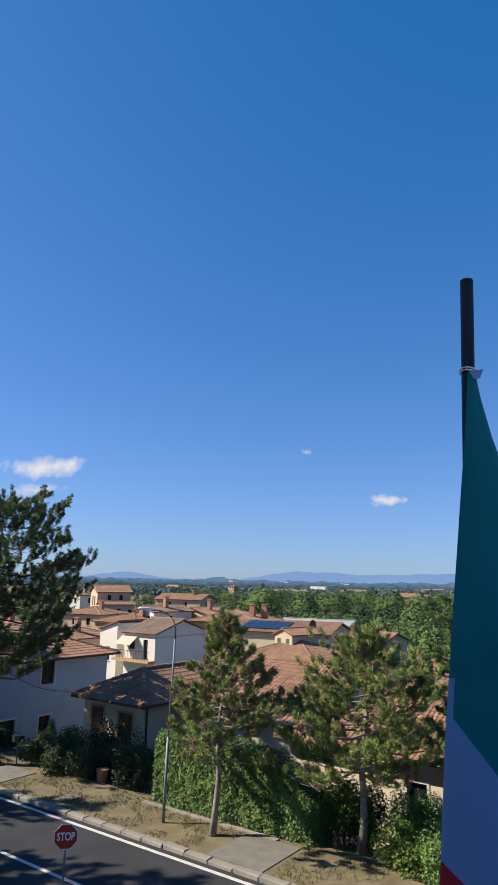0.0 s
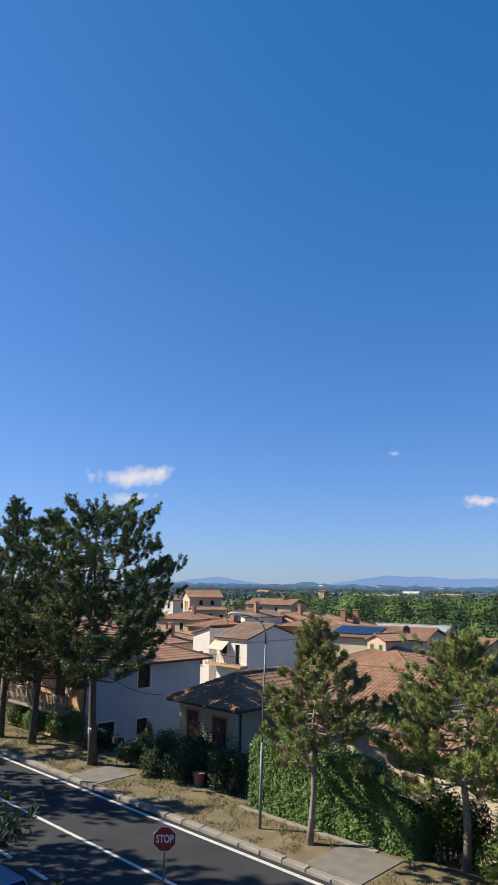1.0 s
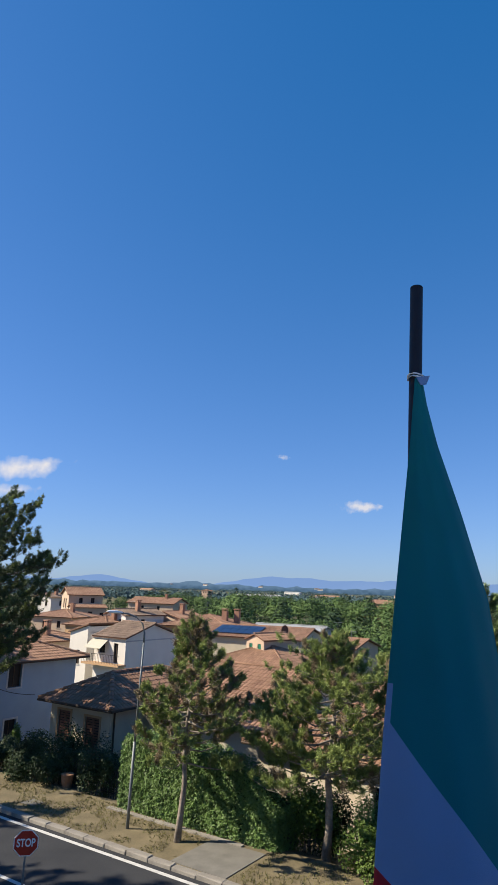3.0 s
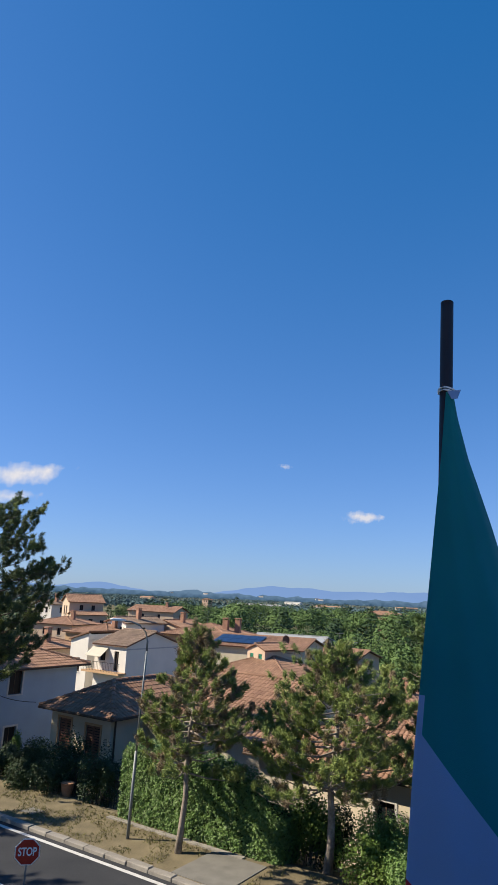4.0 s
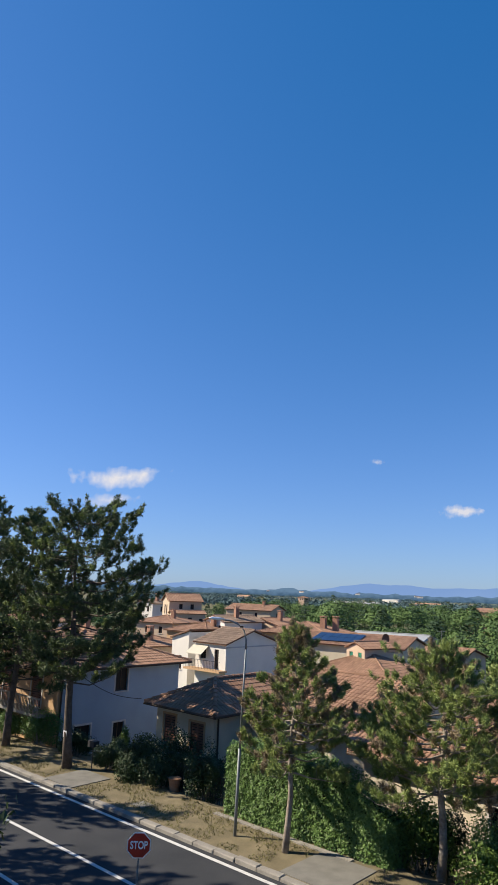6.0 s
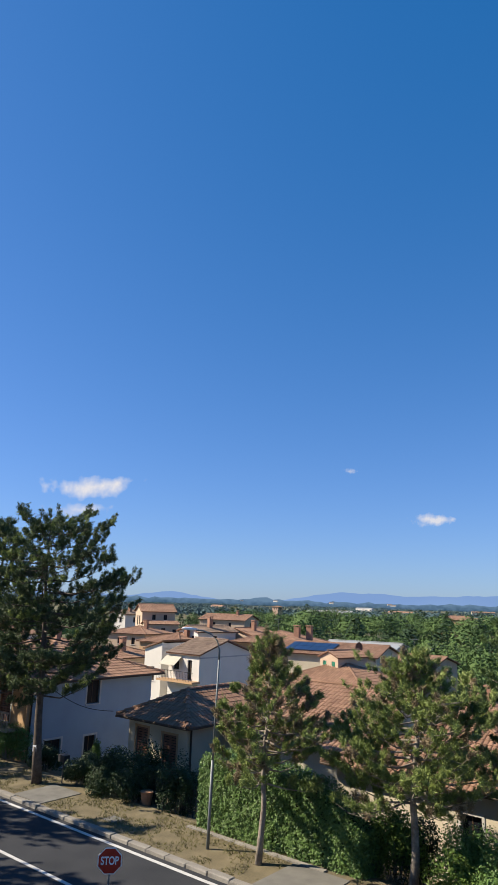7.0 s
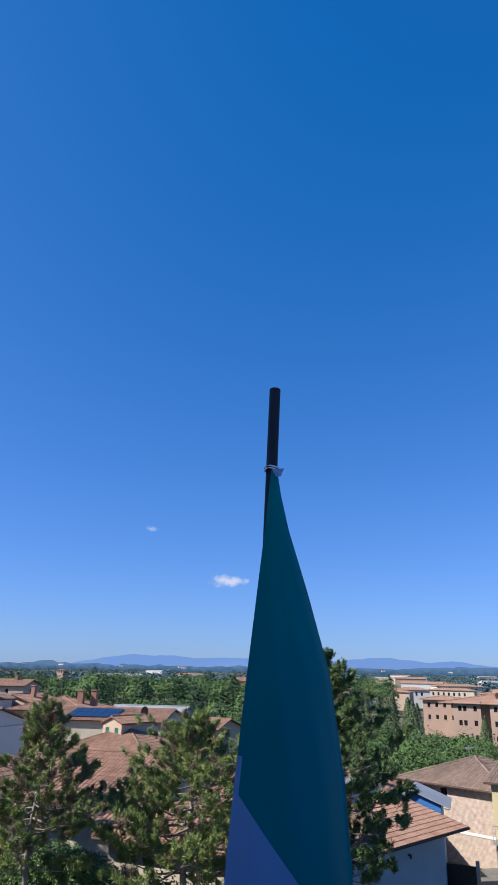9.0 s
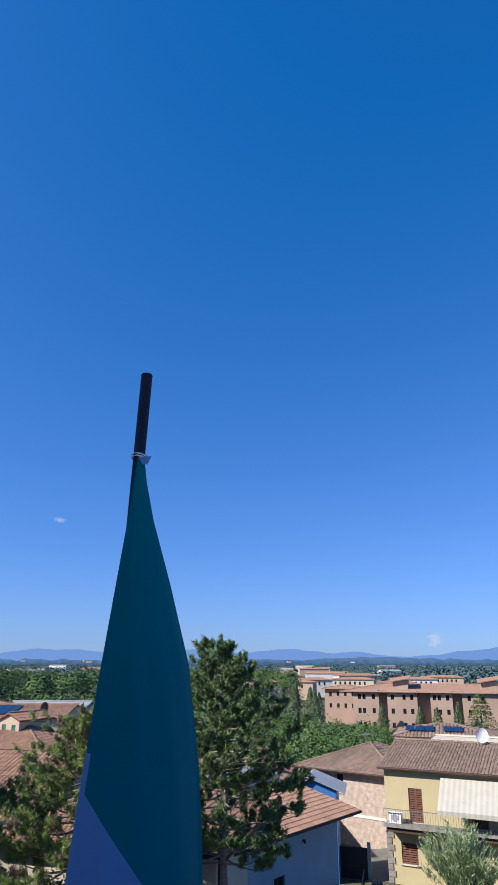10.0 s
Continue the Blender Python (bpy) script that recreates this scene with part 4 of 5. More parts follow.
            tri = [Vector((0, yy, ze)), Vector((W, yy, ze)), Vector((W, yy, ze + W * tp - .05))]
            g.add(tri + [q + Vector((0, th, 0)) for q in tri], [(0, 1, 2), (5, 4, 3), (0, 3, 4, 1), (1, 4, 5, 2), (2, 5, 3, 0)])
            part("gable", g, wall_mat, root)
        g = Pile()
        g.box(W - th, W, th, D - th, ze, ze + W * tp - .15)
        part("wall", g, wall_mat, root)
    else:
        if axis == 'x':
            A, B = (X0, (Y0 + Y1) / 2, zr), (X1, (Y0 + Y1) / 2, zr)
            roof_plane((X0, Y0, zl), (X1, Y0, zl), A, B, tiles, deck, col, row)
            roof_plane((X1, Y1, zl), (X0, Y1, zl), B, A, tiles, deck, col, row)
            gab = [((0.0, 0, ze), (0.0, D, ze), (0.0, D / 2, ze + D / 2 * tp - .05), (th, 0, 0)), ((W - th, 0, ze), (W - th, D, ze), (W - th, D / 2, ze + D / 2 * tp - .05), (th, 0, 0))]
        else:
            A, B = ((X0 + X1) / 2, Y0, zr), ((X0 + X1) / 2, Y1, zr)
            roof_plane((X1, Y0, zl), (X1, Y1, zl), A, B, tiles, deck, col, row)
            roof_plane((X0, Y1, zl), (X0, Y0, zl), B, A, tiles, deck, col, row)
            gab = [((0, 0.0, ze), (W, 0.0, ze), (W / 2, 0.0, ze + W / 2 * tp - .05), (0, th, 0)), ((0, D - th, ze), (W, D - th, ze), (W / 2, D - th, ze + W / 2 * tp - .05), (0, th, 0))]
        cap_line(A, B, caps)
        for a, b, c, t in gab:
            g = Pile()
            tri = [Vector(a), Vector(b), Vector(c)]
            g.add(tri + [q + Vector(t) for q in tri], [(0, 1, 2), (5, 4, 3), (0, 3, 4, 1), (1, 4, 5, 2), (2, 5, 3, 0)])
            part("gable", g, wall_mat, root)
    roof = part("roof", deck, M_ROOF if tiles.v else tile_mat, root)
    if tiles.v:
        part("roof_tiles", tiles, tile_mat, roof, kind="stuff")
    if caps.v:
        part("ridge_tiles", caps, tile_mat, roof, kind="stuff")
    if gutter and kind != "mono":
        for s, (m, L) in sides.items():
            if kind != "hip" and ((axis == 'x' and s in 'rl') or (axis == 'y' and s in 'fb')):
                continue
            g = Pile()
            g.tube([m @ Vector((-o, -o - .04, zl - .06)), m @ Vector((L + o, -o - .04, zl - .06))], 0.06, 6)
            part("gutter", g, M_WOOD, root)
        g = Pile()
        g.tube([Vector((W + .06, 0.25, zl - .1)), Vector((W + .06, .25, zg))], 0.05, 6)
        part("drainpipe", g, M_WOOD, root)
    for cx, cy, cw, z0, z1 in chimneys:
        c = Pile()
        c.box(cx - cw / 2, cx + cw / 2, cy - cw / 2, cy + cw / 2, z0, z1 - .3)
        c.box(cx - cw / 2 - .07, cx + cw / 2 + .07, cy - cw / 2 - .07, cy + cw / 2 + .07, z1 - .12, z1)
        for sx in (-1, 1):
            for sy in (-1, 1):
                c.box(cx + sx * cw * .4 - .05, cx + sx * cw * .4 + .05, cy + sy * cw * .4 - .05, cy + sy * cw * .4 + .05, z1 - .3, z1 - .12)
        part("chimney", c, M_CHIMNEY, root)
    return root


def at_ab(a, b):
    p = AB(a, b)
    return p.x, p.y


def build_houses():
    T = ROAD_TURN
    # white house whose side wall faces along the road
    x, y = at_ab(-27.0, 4.0)
    # shade is put into the side wall colour; the front takes ochre
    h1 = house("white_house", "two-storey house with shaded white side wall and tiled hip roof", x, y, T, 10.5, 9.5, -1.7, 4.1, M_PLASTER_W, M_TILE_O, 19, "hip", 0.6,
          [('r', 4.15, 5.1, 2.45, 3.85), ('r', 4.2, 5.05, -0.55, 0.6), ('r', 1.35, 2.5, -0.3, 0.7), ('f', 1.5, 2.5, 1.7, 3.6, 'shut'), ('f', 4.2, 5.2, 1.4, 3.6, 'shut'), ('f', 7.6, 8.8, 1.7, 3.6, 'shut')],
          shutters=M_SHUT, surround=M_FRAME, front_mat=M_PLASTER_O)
    p = Pile()
    p.box(0.4, 10.4, -1.1, -.003, 1.42, 1.58)
    part("balcony", p, M_STONE, h1)
    for k in range(62):
        p = Pile()
        p.box(.45 + k * .16, .485 + k * .16, -1.06, -1.02, 1.58, 2.38)
        part("baluster", p, M_STONE, h1)
    p = Pile()
    p.box(.4, 10.4, -1.09, -.99, 2.38, 2.46)
    part("handrail", p, M_STONE, h1)
    # low house with dappled front
    x, y = at_ab(-9.9, 6.0)
    house("low_house", "low cream house with brown tiled hip roof and dappled front", x, y, T, 4.3, 8.5, -1.2, 3.0, M_PLASTER_C, M_TILE, 26, "hip", 0.5,
          [('f', 0.6, 1.5, 0.5, 2.4, 'shut'), ('f', 2.6, 3.6, 0.1, 2.3, 'shut')], shutters=M_SHUT, surround=M_PLASTER_O)
    # long roof behind the hedge, and the cream wing before its end
    x, y = at_ab(-6.2, 8.9)
    house("long_house", "long low house with weathered terracotta tiled roof behind the hedge", x, y, T, 8.2, 11.0, -2.4, 2.5, M_PLASTER_C, M_TILE, 19, "gable", 0.5,
          [('f', 5.2, 6.0, 0.0, 1.2)], surround=M_FRAME, ridge_axis='x', row=0.42)
    x, y = at_ab(2.2, 7.3)
    house("cream_house", "cream house with fine tiled hip roof half hidden by pines", x, y, T, 9.0, 8.2, -2.0, 2.4, M_PLASTER_C, M_TILE, 21, "hip", 0.5,
          [('f', 5.4, 6.2, 0.1, 1.4)], surround=M_FRAME, col=0.21, row=0.33)
    # white houses further off
    wh = house("white_house", "white plastered house with tiled roof, awning and balcony", -13.7, 68.4, T, 4.3, 8.0, -4, 3.65, M_PLASTER_B, M_TILE_B, 17, "gable", 0.25,
               [('f', 2.7, 3.3, 1.25, 3.1, 'door'), ('f', 0.7, 1.5, 2.1, 3.2)], ridge_axis='x', col=0.3, row=0.5, gutter=False)
    p = Pile()
    p.box(-.6, 4.5, -1.1, -.003, 1.02, 1.2)
    part("balcony", p, M_PLASTER_O, wh)
    for k in range(24):
        r = Pile()
        r.box(-.55 + k * .215, -.53 + k * .215, -1.06, -1.04, 1.2, 2.05)
        part("rail_bar", r, M_DARK_METAL, wh)
    r = Pile()
    r.box(-.58, 4.48, -1.07, -1.03, 2.05, 2.09)
    part("handrail", r, M_DARK_METAL, wh)
    p = Pile()
    p.add([(-.3, -.02, 3.4), (1.9, -.02, 3.4), (1.9, -1.1, 2.6), (-.3, -1.1, 2.6), (-.3, -.02, 3.36), (1.9, -.02, 3.36), (1.9, -1.1, 2.56), (-.3, -1.1, 2.56)],
          [(0, 3, 2, 1), (4, 5, 6, 7), (0, 1, 5, 4), (1, 2, 6, 5), (2, 3, 7, 6), (3, 0, 4, 7)])
    part("awning", p, M_AWN2, wh, "pale folded awning")
    p = Pile()
    p.box(4.302, 4.34, 0, 8, 3.3, 3.42)
    part("string_course", p, M_PLASTER_G, wh)
    house("white_house", "white house with single-pitch roof among the roofs", -17.0, 71.5, T, 2.6, 8.0, -4, 3.75, M_PLASTER_B, M_TILE_B, 17, "mono", 0.2,
          [('f', 1.0, 1.6, 0.6, 2.0), ('r', 2.2, 2.8, 3.0, 3.9)], col=0.3, row=0.5)
    tw = house("tower_house", "tall peach house with orange gable roof above the town", -34.4, 131.8, -62, 5.6, 6.6, -6, 6.6, M_PLASTER_P, M_TILE_O, 24, "gable", 0.35,
               [('f', 1.6, 2.4, 4.0, 5.8), ('f', 3.2, 4.0, 4.0, 5.8), ('r', 2.0, 2.7, 5.0, 6.0), ('r', 4.3, 5.0, 5.0, 6.0), ('f', 1.6, 2.3, 1.4, 2.8)], ridge_axis='y', col=0.3, row=0.55, gutter=False)
    house("lean_to", "low plastered wing with orange tiled lean-to roof", -31.6, 126.6, -62, 3.0, 6.4, -6, 4.3, M_PLASTER_P, M_TILE_O, 16, "gable", 0.3,
          [('r', 3.0, 3.8, 2.2, 3.6), ('r', 5.2, 6.0, 1.4, 3.4)], ridge_axis='y', col=0.3, row=0.55, gutter=False)
    # dormer house, its annexes and solar roof
    dh = house("dormer_house", "house with weathered hip roof and a double dormer", -2.5, 73.5, T, 10, 9, -5, 1.0, M_PLASTER_C, M_TILE, 20, "hip", 0.5, [], col=0.3, row=0.5)
    x, y = 1.8, 75.2
    dm = house("dormer", "peach dormer with two green shuttered windows", x, y, T - 14, 2.8, 4.6, 1.0, 3.3, M_PLASTER_P, M_TILE_O, 22, "gable", 0.2,
               [('f', .45, 1.0, 1.75, 2.9, 'shut'), ('f', 1.8, 2.35, 1.75, 2.9, 'shut')], ridge_axis='y', shutters=M_SHUT_G, col=0.3, row=0.5, gutter=False)
    so = house("solar_house", "house with a low tiled roof carrying solar panels", -4.5, 87, T + 12, 14, 10, -5, 2.8, M_PLASTER_C, M_TILE, 12, "gable", 0.4, [], ridge_axis='x', col=0.28, row=0.5, gutter=False)
    tp = math.tan(radians(12))
    for i in range(6):
        for j in range(2):
            p = Pile()
            x0, y0 = 1.8 + i * 1.05, .6 + j * 1.75
            z0 = 3.06 + y0 * tp
            p.add([(x0, y0, z0), (x0 + 1, y0, z0), (x0 + 1, y0 + 1.68, z0 + 1.68 * tp), (x0, y0 + 1.68, z0 + 1.68 * tp)] + [(x0, y0, z0 + .05), (x0 + 1, y0, z0 + .05), (x0 + 1, y0 + 1.68, z0 + .05 + 1.68 * tp), (x0, y0 + 1.68, z0 + .05 + 1.68 * tp)],
                  [(0, 3, 2, 1), (4, 5, 6, 7), (0, 1, 5, 4), (1, 2, 6, 5), (2, 3, 7, 6), (3, 0, 4, 7)])
            part("solar_panel", p, M_SOLAR, so, "dark blue solar panel")
    house("far_roof_house", "house with wide brown roof and brick chimneys", -10.5, 99, T + 14, 10.5, 11, -5, 3.2, M_PLASTER_O, M_TILE_O, 15, "hip", 0.5, [], col=0.28, row=0.5,
          chimneys=((8.0, 5.0, .8, 3, 5.7), (9.6, 6.0, .8, 3, 5.7)), gutter=False)
    house("metal_roof_shed", "low building with a pale sheet metal roof", 2.5, 104, T + 14, 11, 9, -5, 2.6, M_PLASTER_G, M_METAL_ROOF, 8, "gable", 0.4, [], ridge_axis='x', col=1.2, row=6, gutter=False)
    house("terracotta_house", "house with broad terracotta roof behind the dormer", 5.5, 96, T, 13, 8, -5, 1.4, M_PLASTER_P, M_TILE_O, 14, "gable", 0.4, [], ridge_axis='x', col=0.28, row=0.5, gutter=False)
    # roofs between the houses
    for (x, y, dg, w, d, ze, pt, kd, wm, tm, lb) in (
            (-24.5, 98, -30, 8, 9, 2.9, 15, "hip", M_PLASTER_O, M_TILE, "low house with a wide brown tiled roof"),
            (-34.0, 112, -20, 8, 8, 3.2, 14, "hip", M_PLASTER_P, M_TILE_O, "peach house with a tan tiled roof"),
            (-19.2, 101, -45, 5, 7, 4.4, 16, "gable", M_PLASTER_B, M_TILE_B, "white house with brown roof and chimneys"),
            (-13.5, 106, -30, 6, 7, 3.9, 16, "gable", M_PLASTER_P, M_TILE_O, "peach house with orange roof"),
            (-43.0, 142, -30, 5, 6, 5.6, 16, "gable", M_PLASTER_B, M_TILE_B, "white house with a brown gable roof"),
            (-26.0, 160, -20, 12, 8, 4.6, 16, "gable", M_PLASTER_P, M_TILE_O, "long low house with orange roof"),
            (-20.5, 80, -34, 5, 8, 2.0, 15, "gable", M_PLASTER_P, M_TILE, "low house with ageing brown roof"),
            (-26.5, 76, -34, 6, 8, 2.4, 15, "hip", M_PLASTER_P, M_TILE, "low house with brown tiled hip roof"),
            (-36.0, 78, -34, 8, 8, 3.0, 15, "hip", M_PLASTER_P, M_TILE, "house with tiled roof behind the pines"),
            (-52.0, 96, -34, 9, 9, 3.4, 15, "hip", M_PLASTER_B, M_TILE, "pale house with tiled roof behind the pines"),
            (9.0, 62, -34, 9, 8, 0.2, 17, "hip", M_PLASTER_O, M_TILE, "ochre house with tiled roof behind the pine"),
            (15.5, 52, -34, 7, 8, 0.3, 17, "hip", M_PLASTER_C, M_TILE, "cream house with tiled roof behind the pine"),
            (60.0, 330, -20, 22, 14, 3.2, 14, "hip", M_PLASTER_O, M_TILE_O, "large far house with reddish roof among trees"),
            (-25.0, 444, -34, 5, 5, 6.2, 14, "hip", M_BRICK_FAR, M_TILE_O, "reddish brick tower above the park trees")):
        house("town_house", lb, x, y, dg, w, d, ground_z(x, y), ze, wm, tm, pt, kd, 0.4, [('f', w * .3, w * .3 + .7, ze - 1.7, ze - .6), ('f', w * .65, w * .65 + .7, ze - 1.7, ze - .6), ('r', d * .4, d * .4 + .7, ze - 1.7, ze - .6)],
              col=0.3, row=0.55, gutter=False, chimneys=((w * .7, d * .45, .6, ze, ze + 2.2),) if y < 200 else ())
    # pale buildings of the far quarter
    rng = random.Random(8)
    for (x, y, w, d, h, wm) in ((101, 300, 13, 9, 9.5, M_PLASTER_P), (117, 303, 11, 9, 8.5, M_PLASTER_B), (131, 300, 12, 10, 8.5, M_PLASTER_P), (146, 318, 16, 10, 9, M_PLASTER_B), (170, 330, 22, 10, 8.8, M_PLASTER_C), (205, 330, 26, 12, 8.6, M_PLASTER_B),
                                (190, 360, 26, 12, 10, M_PLASTER_C), (240, 350, 24, 12, 9, M_PLASTER_P), (160, 262, 14, 9, 9.0, M_PLASTER_O)):
        house("far_house", "pale far apartment house with low roof", x, y, rng.uniform(-40, -10), w, d, -8.5, -8.5 + h, wm, M_TILE_O, 10, "hip", 0.5,
              [('f', 1.2 + 2.6 * i, 2.2 + 2.6 * i, -8.5 + h - 2.6, -8.5 + h - 1.1) for i in range(int(w / 2.6) - 1)], col=1.2, row=3, gutter=False, category="apartment building")
    # right-hand group
    yh = house("yellow_house", "two-storey pale yellow house with balcony and striped awning", 25.2, 40.0, -47, 14, 9, -4.6, 2.5, M_PLASTER_Y, M_TILE_B, 13.5, "gable", 0.34,
               [('f', 1.5, 2.35, -0.5, 1.4, 'shut'), ('f', 0.85, 1.85, -2.8, -1.65, 'shut'), ('f', 5.2, 6.2, -0.5, 1.4, 'shut')], shutters=M_SHUT, ridge_axis='x', col=0.2, row=0.3)
    p = Pile()
    p.box(0.1, 8.5, -1.05, -.003, -.68, -.52)
    part("balcony", p, M_STONE, yh)
    # dark box along the underside of the balcony slab
    p = Pile()
    p.box(0.25, 8.3, -.9, -.003, -.95, -.684)
    part("balcony_underbox", p, M_WOOD, yh)
    for k in range(56):
        r = Pile()
        r.box(.14 + k * .15, .155 + k * .15, -1.02, -1.005, -.52, .3)
        part("rail_bar", r, M_STEEL, yh)
    r = Pile()
    r.box(.12, 8.48, -1.03, -.99, .3, .335)
    part("handrail", r, M_STEEL, yh)
    for k in range(22):
        aw = Pile()
        xa = 3.6 + k * .16
        aw.add([(xa, -.12, 2.15), (xa + .16, -.12, 2.15), (xa + .16, -1.75, .62), (xa, -1.75, .62), (xa, -1.75, .36), (xa + .16, -1.75, .36),
                (xa, -.12, 2.13), (xa + .16, -.12, 2.13), (xa + .16, -1.73, .60), (xa, -1.73, .60), (xa, -1.73, .36), (xa + .16, -1.73, .36)],
               [(0, 3, 2, 1), (3, 4, 5, 2), (6, 7, 8, 9), (9, 8, 11, 10)])
        part("awning_stripe", aw, M_AWN if k % 2 else M_AWN2, yh)
    q = Pile()
    q.box(.35, 1.15, -.75, -.4, -.5, .08)
    ac = part("air_conditioner", q, M_WHITE, yh, "white air conditioning unit")
    q = Pile()
    q.tube([Vector((.75, -.752, -.2)), Vector((.75, -.765, -.2))], .22, 16)
    part("fan_grille", q, M_METAL_ROOF, ac)
    for k in range(11):
        q = Pile()
        ww = .42 if k % 2 else .28
        q.box(-.04, ww, -.05, -.003, -4.6 + k * .35, -4.6 + k * .35 + .32)
        q.box(-.05, -.003, -.003, ww, -4.6 + k * .35, -4.6 + k * .35 + .32)
        part("corner_stone", q, M_STONE, yh)
    q = Pile()
    q.tube([Vector((2.65, -.004, -1.62)), Vector((2.65, -.12, -1.62)), Vector((2.65, -.14, -1.7))], [.04, .06, .09], 8)
    part("wall_lamp", q, M_DARK_METAL, yh)
    # parapet behind the ridge, and the dish on it
    pw = house("flat_roof_house", "cream flat-roofed house with parapet behind the yellow one", 33.0, 45.8, -47, 12, 5, -4.5, 3.12, M_PLASTER_C, M_PLASTER_C, 2, "gable", 0.15, [('f', 1.5, 2.4, 2.65, 2.95), ('f', 4.5, 5.4, 2.65, 2.95)], ridge_axis='x', gutter=False, col=1)
    ds = thing("satellite_dish", "white round satellite dish on a short mast", "satellite dish", pose(32.2, 38.8, 3.4, 0, 0, -25))
    q = Pile()
    q.tube([(0, 0, -.6), (0, 0, .75)], .025, 8)
    part("mast", q, M_STEEL, ds)
    q = Pile()
    vs, fs = [], []
    for r in range(5):
        for a in range(20):
            an = 2 * math.pi * a / 20
            rr = .42 * r / 4
            vs.append((rr * math.cos(an), -.06 - .10 * (r / 4) ** 2, .85 + rr * 1.12 * math.sin(an)))
    for r in range(4):
        for a in range(20):
            fs.append((r * 20 + a, r * 20 + (a + 1) % 20, r * 20 + 20 + (a + 1) % 20, r * 20 + 20 + a))
    q.add(vs, fs)
    part("reflector", q, M_WHITE, ds, smooth=True)
    q = Pile()
    q.tube([(0, -.1, .45), (0, -.45, .72)], .012, 6)
    part("feed_arm", q, M_STEEL, ds)
    bh = house("brick_house", "pale red brick house with brown tiled hip roof", 25.6, 53.3, -58, 8.2, 8.6, -4.5, 0.95, M_BRICK, M_TILE_B, 19, "hip", 0.6,
               [('f', 3.1, 3.7, -.75, .55)], gutter=True)
    q = Pile()
    q.box(4.2, 8.2, -.04, -.003, -2.3, -2.12)
    part("string_course", q, M_PLASTER_B, bh)
    sh = house("tiled_shed", "shaded grey house with orange ribbed tile roof", 10.2, 28.4, 31, 9.4, 5.5, -3.5, 1.75, M_PLASTER_S, M_TILE_O, 12.5, "gable", 0.9,
               [('f', 4.0, 4.8, -1.6, -0.2)], ridge_axis='x', chimneys=((4.5, 2.2, .5, 2.2, 3.7),))
    q = Pile()
    q.tube([Vector((6.3, -.003, .9)), Vector((6.3, -.12, .9)), Vector((6.3, -.13, .78))], [.04, .07, .05], 8)
    part("wall_lamp", q, M_DARK_METAL, sh)
    # blue gabled outbuilding behind the shed
    bc = thing("outbuilding", "small bright blue rendered outbuilding with thin grey roof sheets", "shed", pose(19.86, 41.6, 0.0, 0, 0, -30))
    q = Pile()
    ring = [(0.0, -4.4), (2.4, -4.4), (2.4, 1.25), (0.73, 1.88), (0.0, 1.26)]
    n = len(ring)
    q.add([(x, yy, z) for yy in (0, 3.2) for x, z in ring], [tuple(range(n)), tuple(range(2 * n - 1, n - 1, -1))] + [(k, n + k, n + (k + 1) % n, (k + 1) % n) for k in range(n)])
    part("wall", q, M_BLUE, bc)
    for xa, za, xb, zb in ((-.22, 1.13, .73, 1.93), (.73, 1.93, 2.95, 1.10)):
        q = Pile()
        q.add([(x, yy, z + t) for t in (0, .06) for x, yy, z in ((xa, -.25, za), (xb, -.25, zb), (xb, 3.4, zb), (xa, 3.4, za))],
              [(0, 3, 2, 1), (4, 5, 6, 7), (0, 1, 5, 4), (1, 2, 6, 5), (2, 3, 7, 6), (3, 0, 4, 7)])
        part("roof_sheet", q, M_METAL_ROOF, bc)
    house("pale_roof_shed", "low shed with pale corrugated roof", 14.2, 46, -6, 6, 3, -4, 1.5, M_PLASTER_G, M_METAL_ROOF, 6, "gable", 0.2, [], ridge_axis='x', col=.5, row=4, gutter=False)


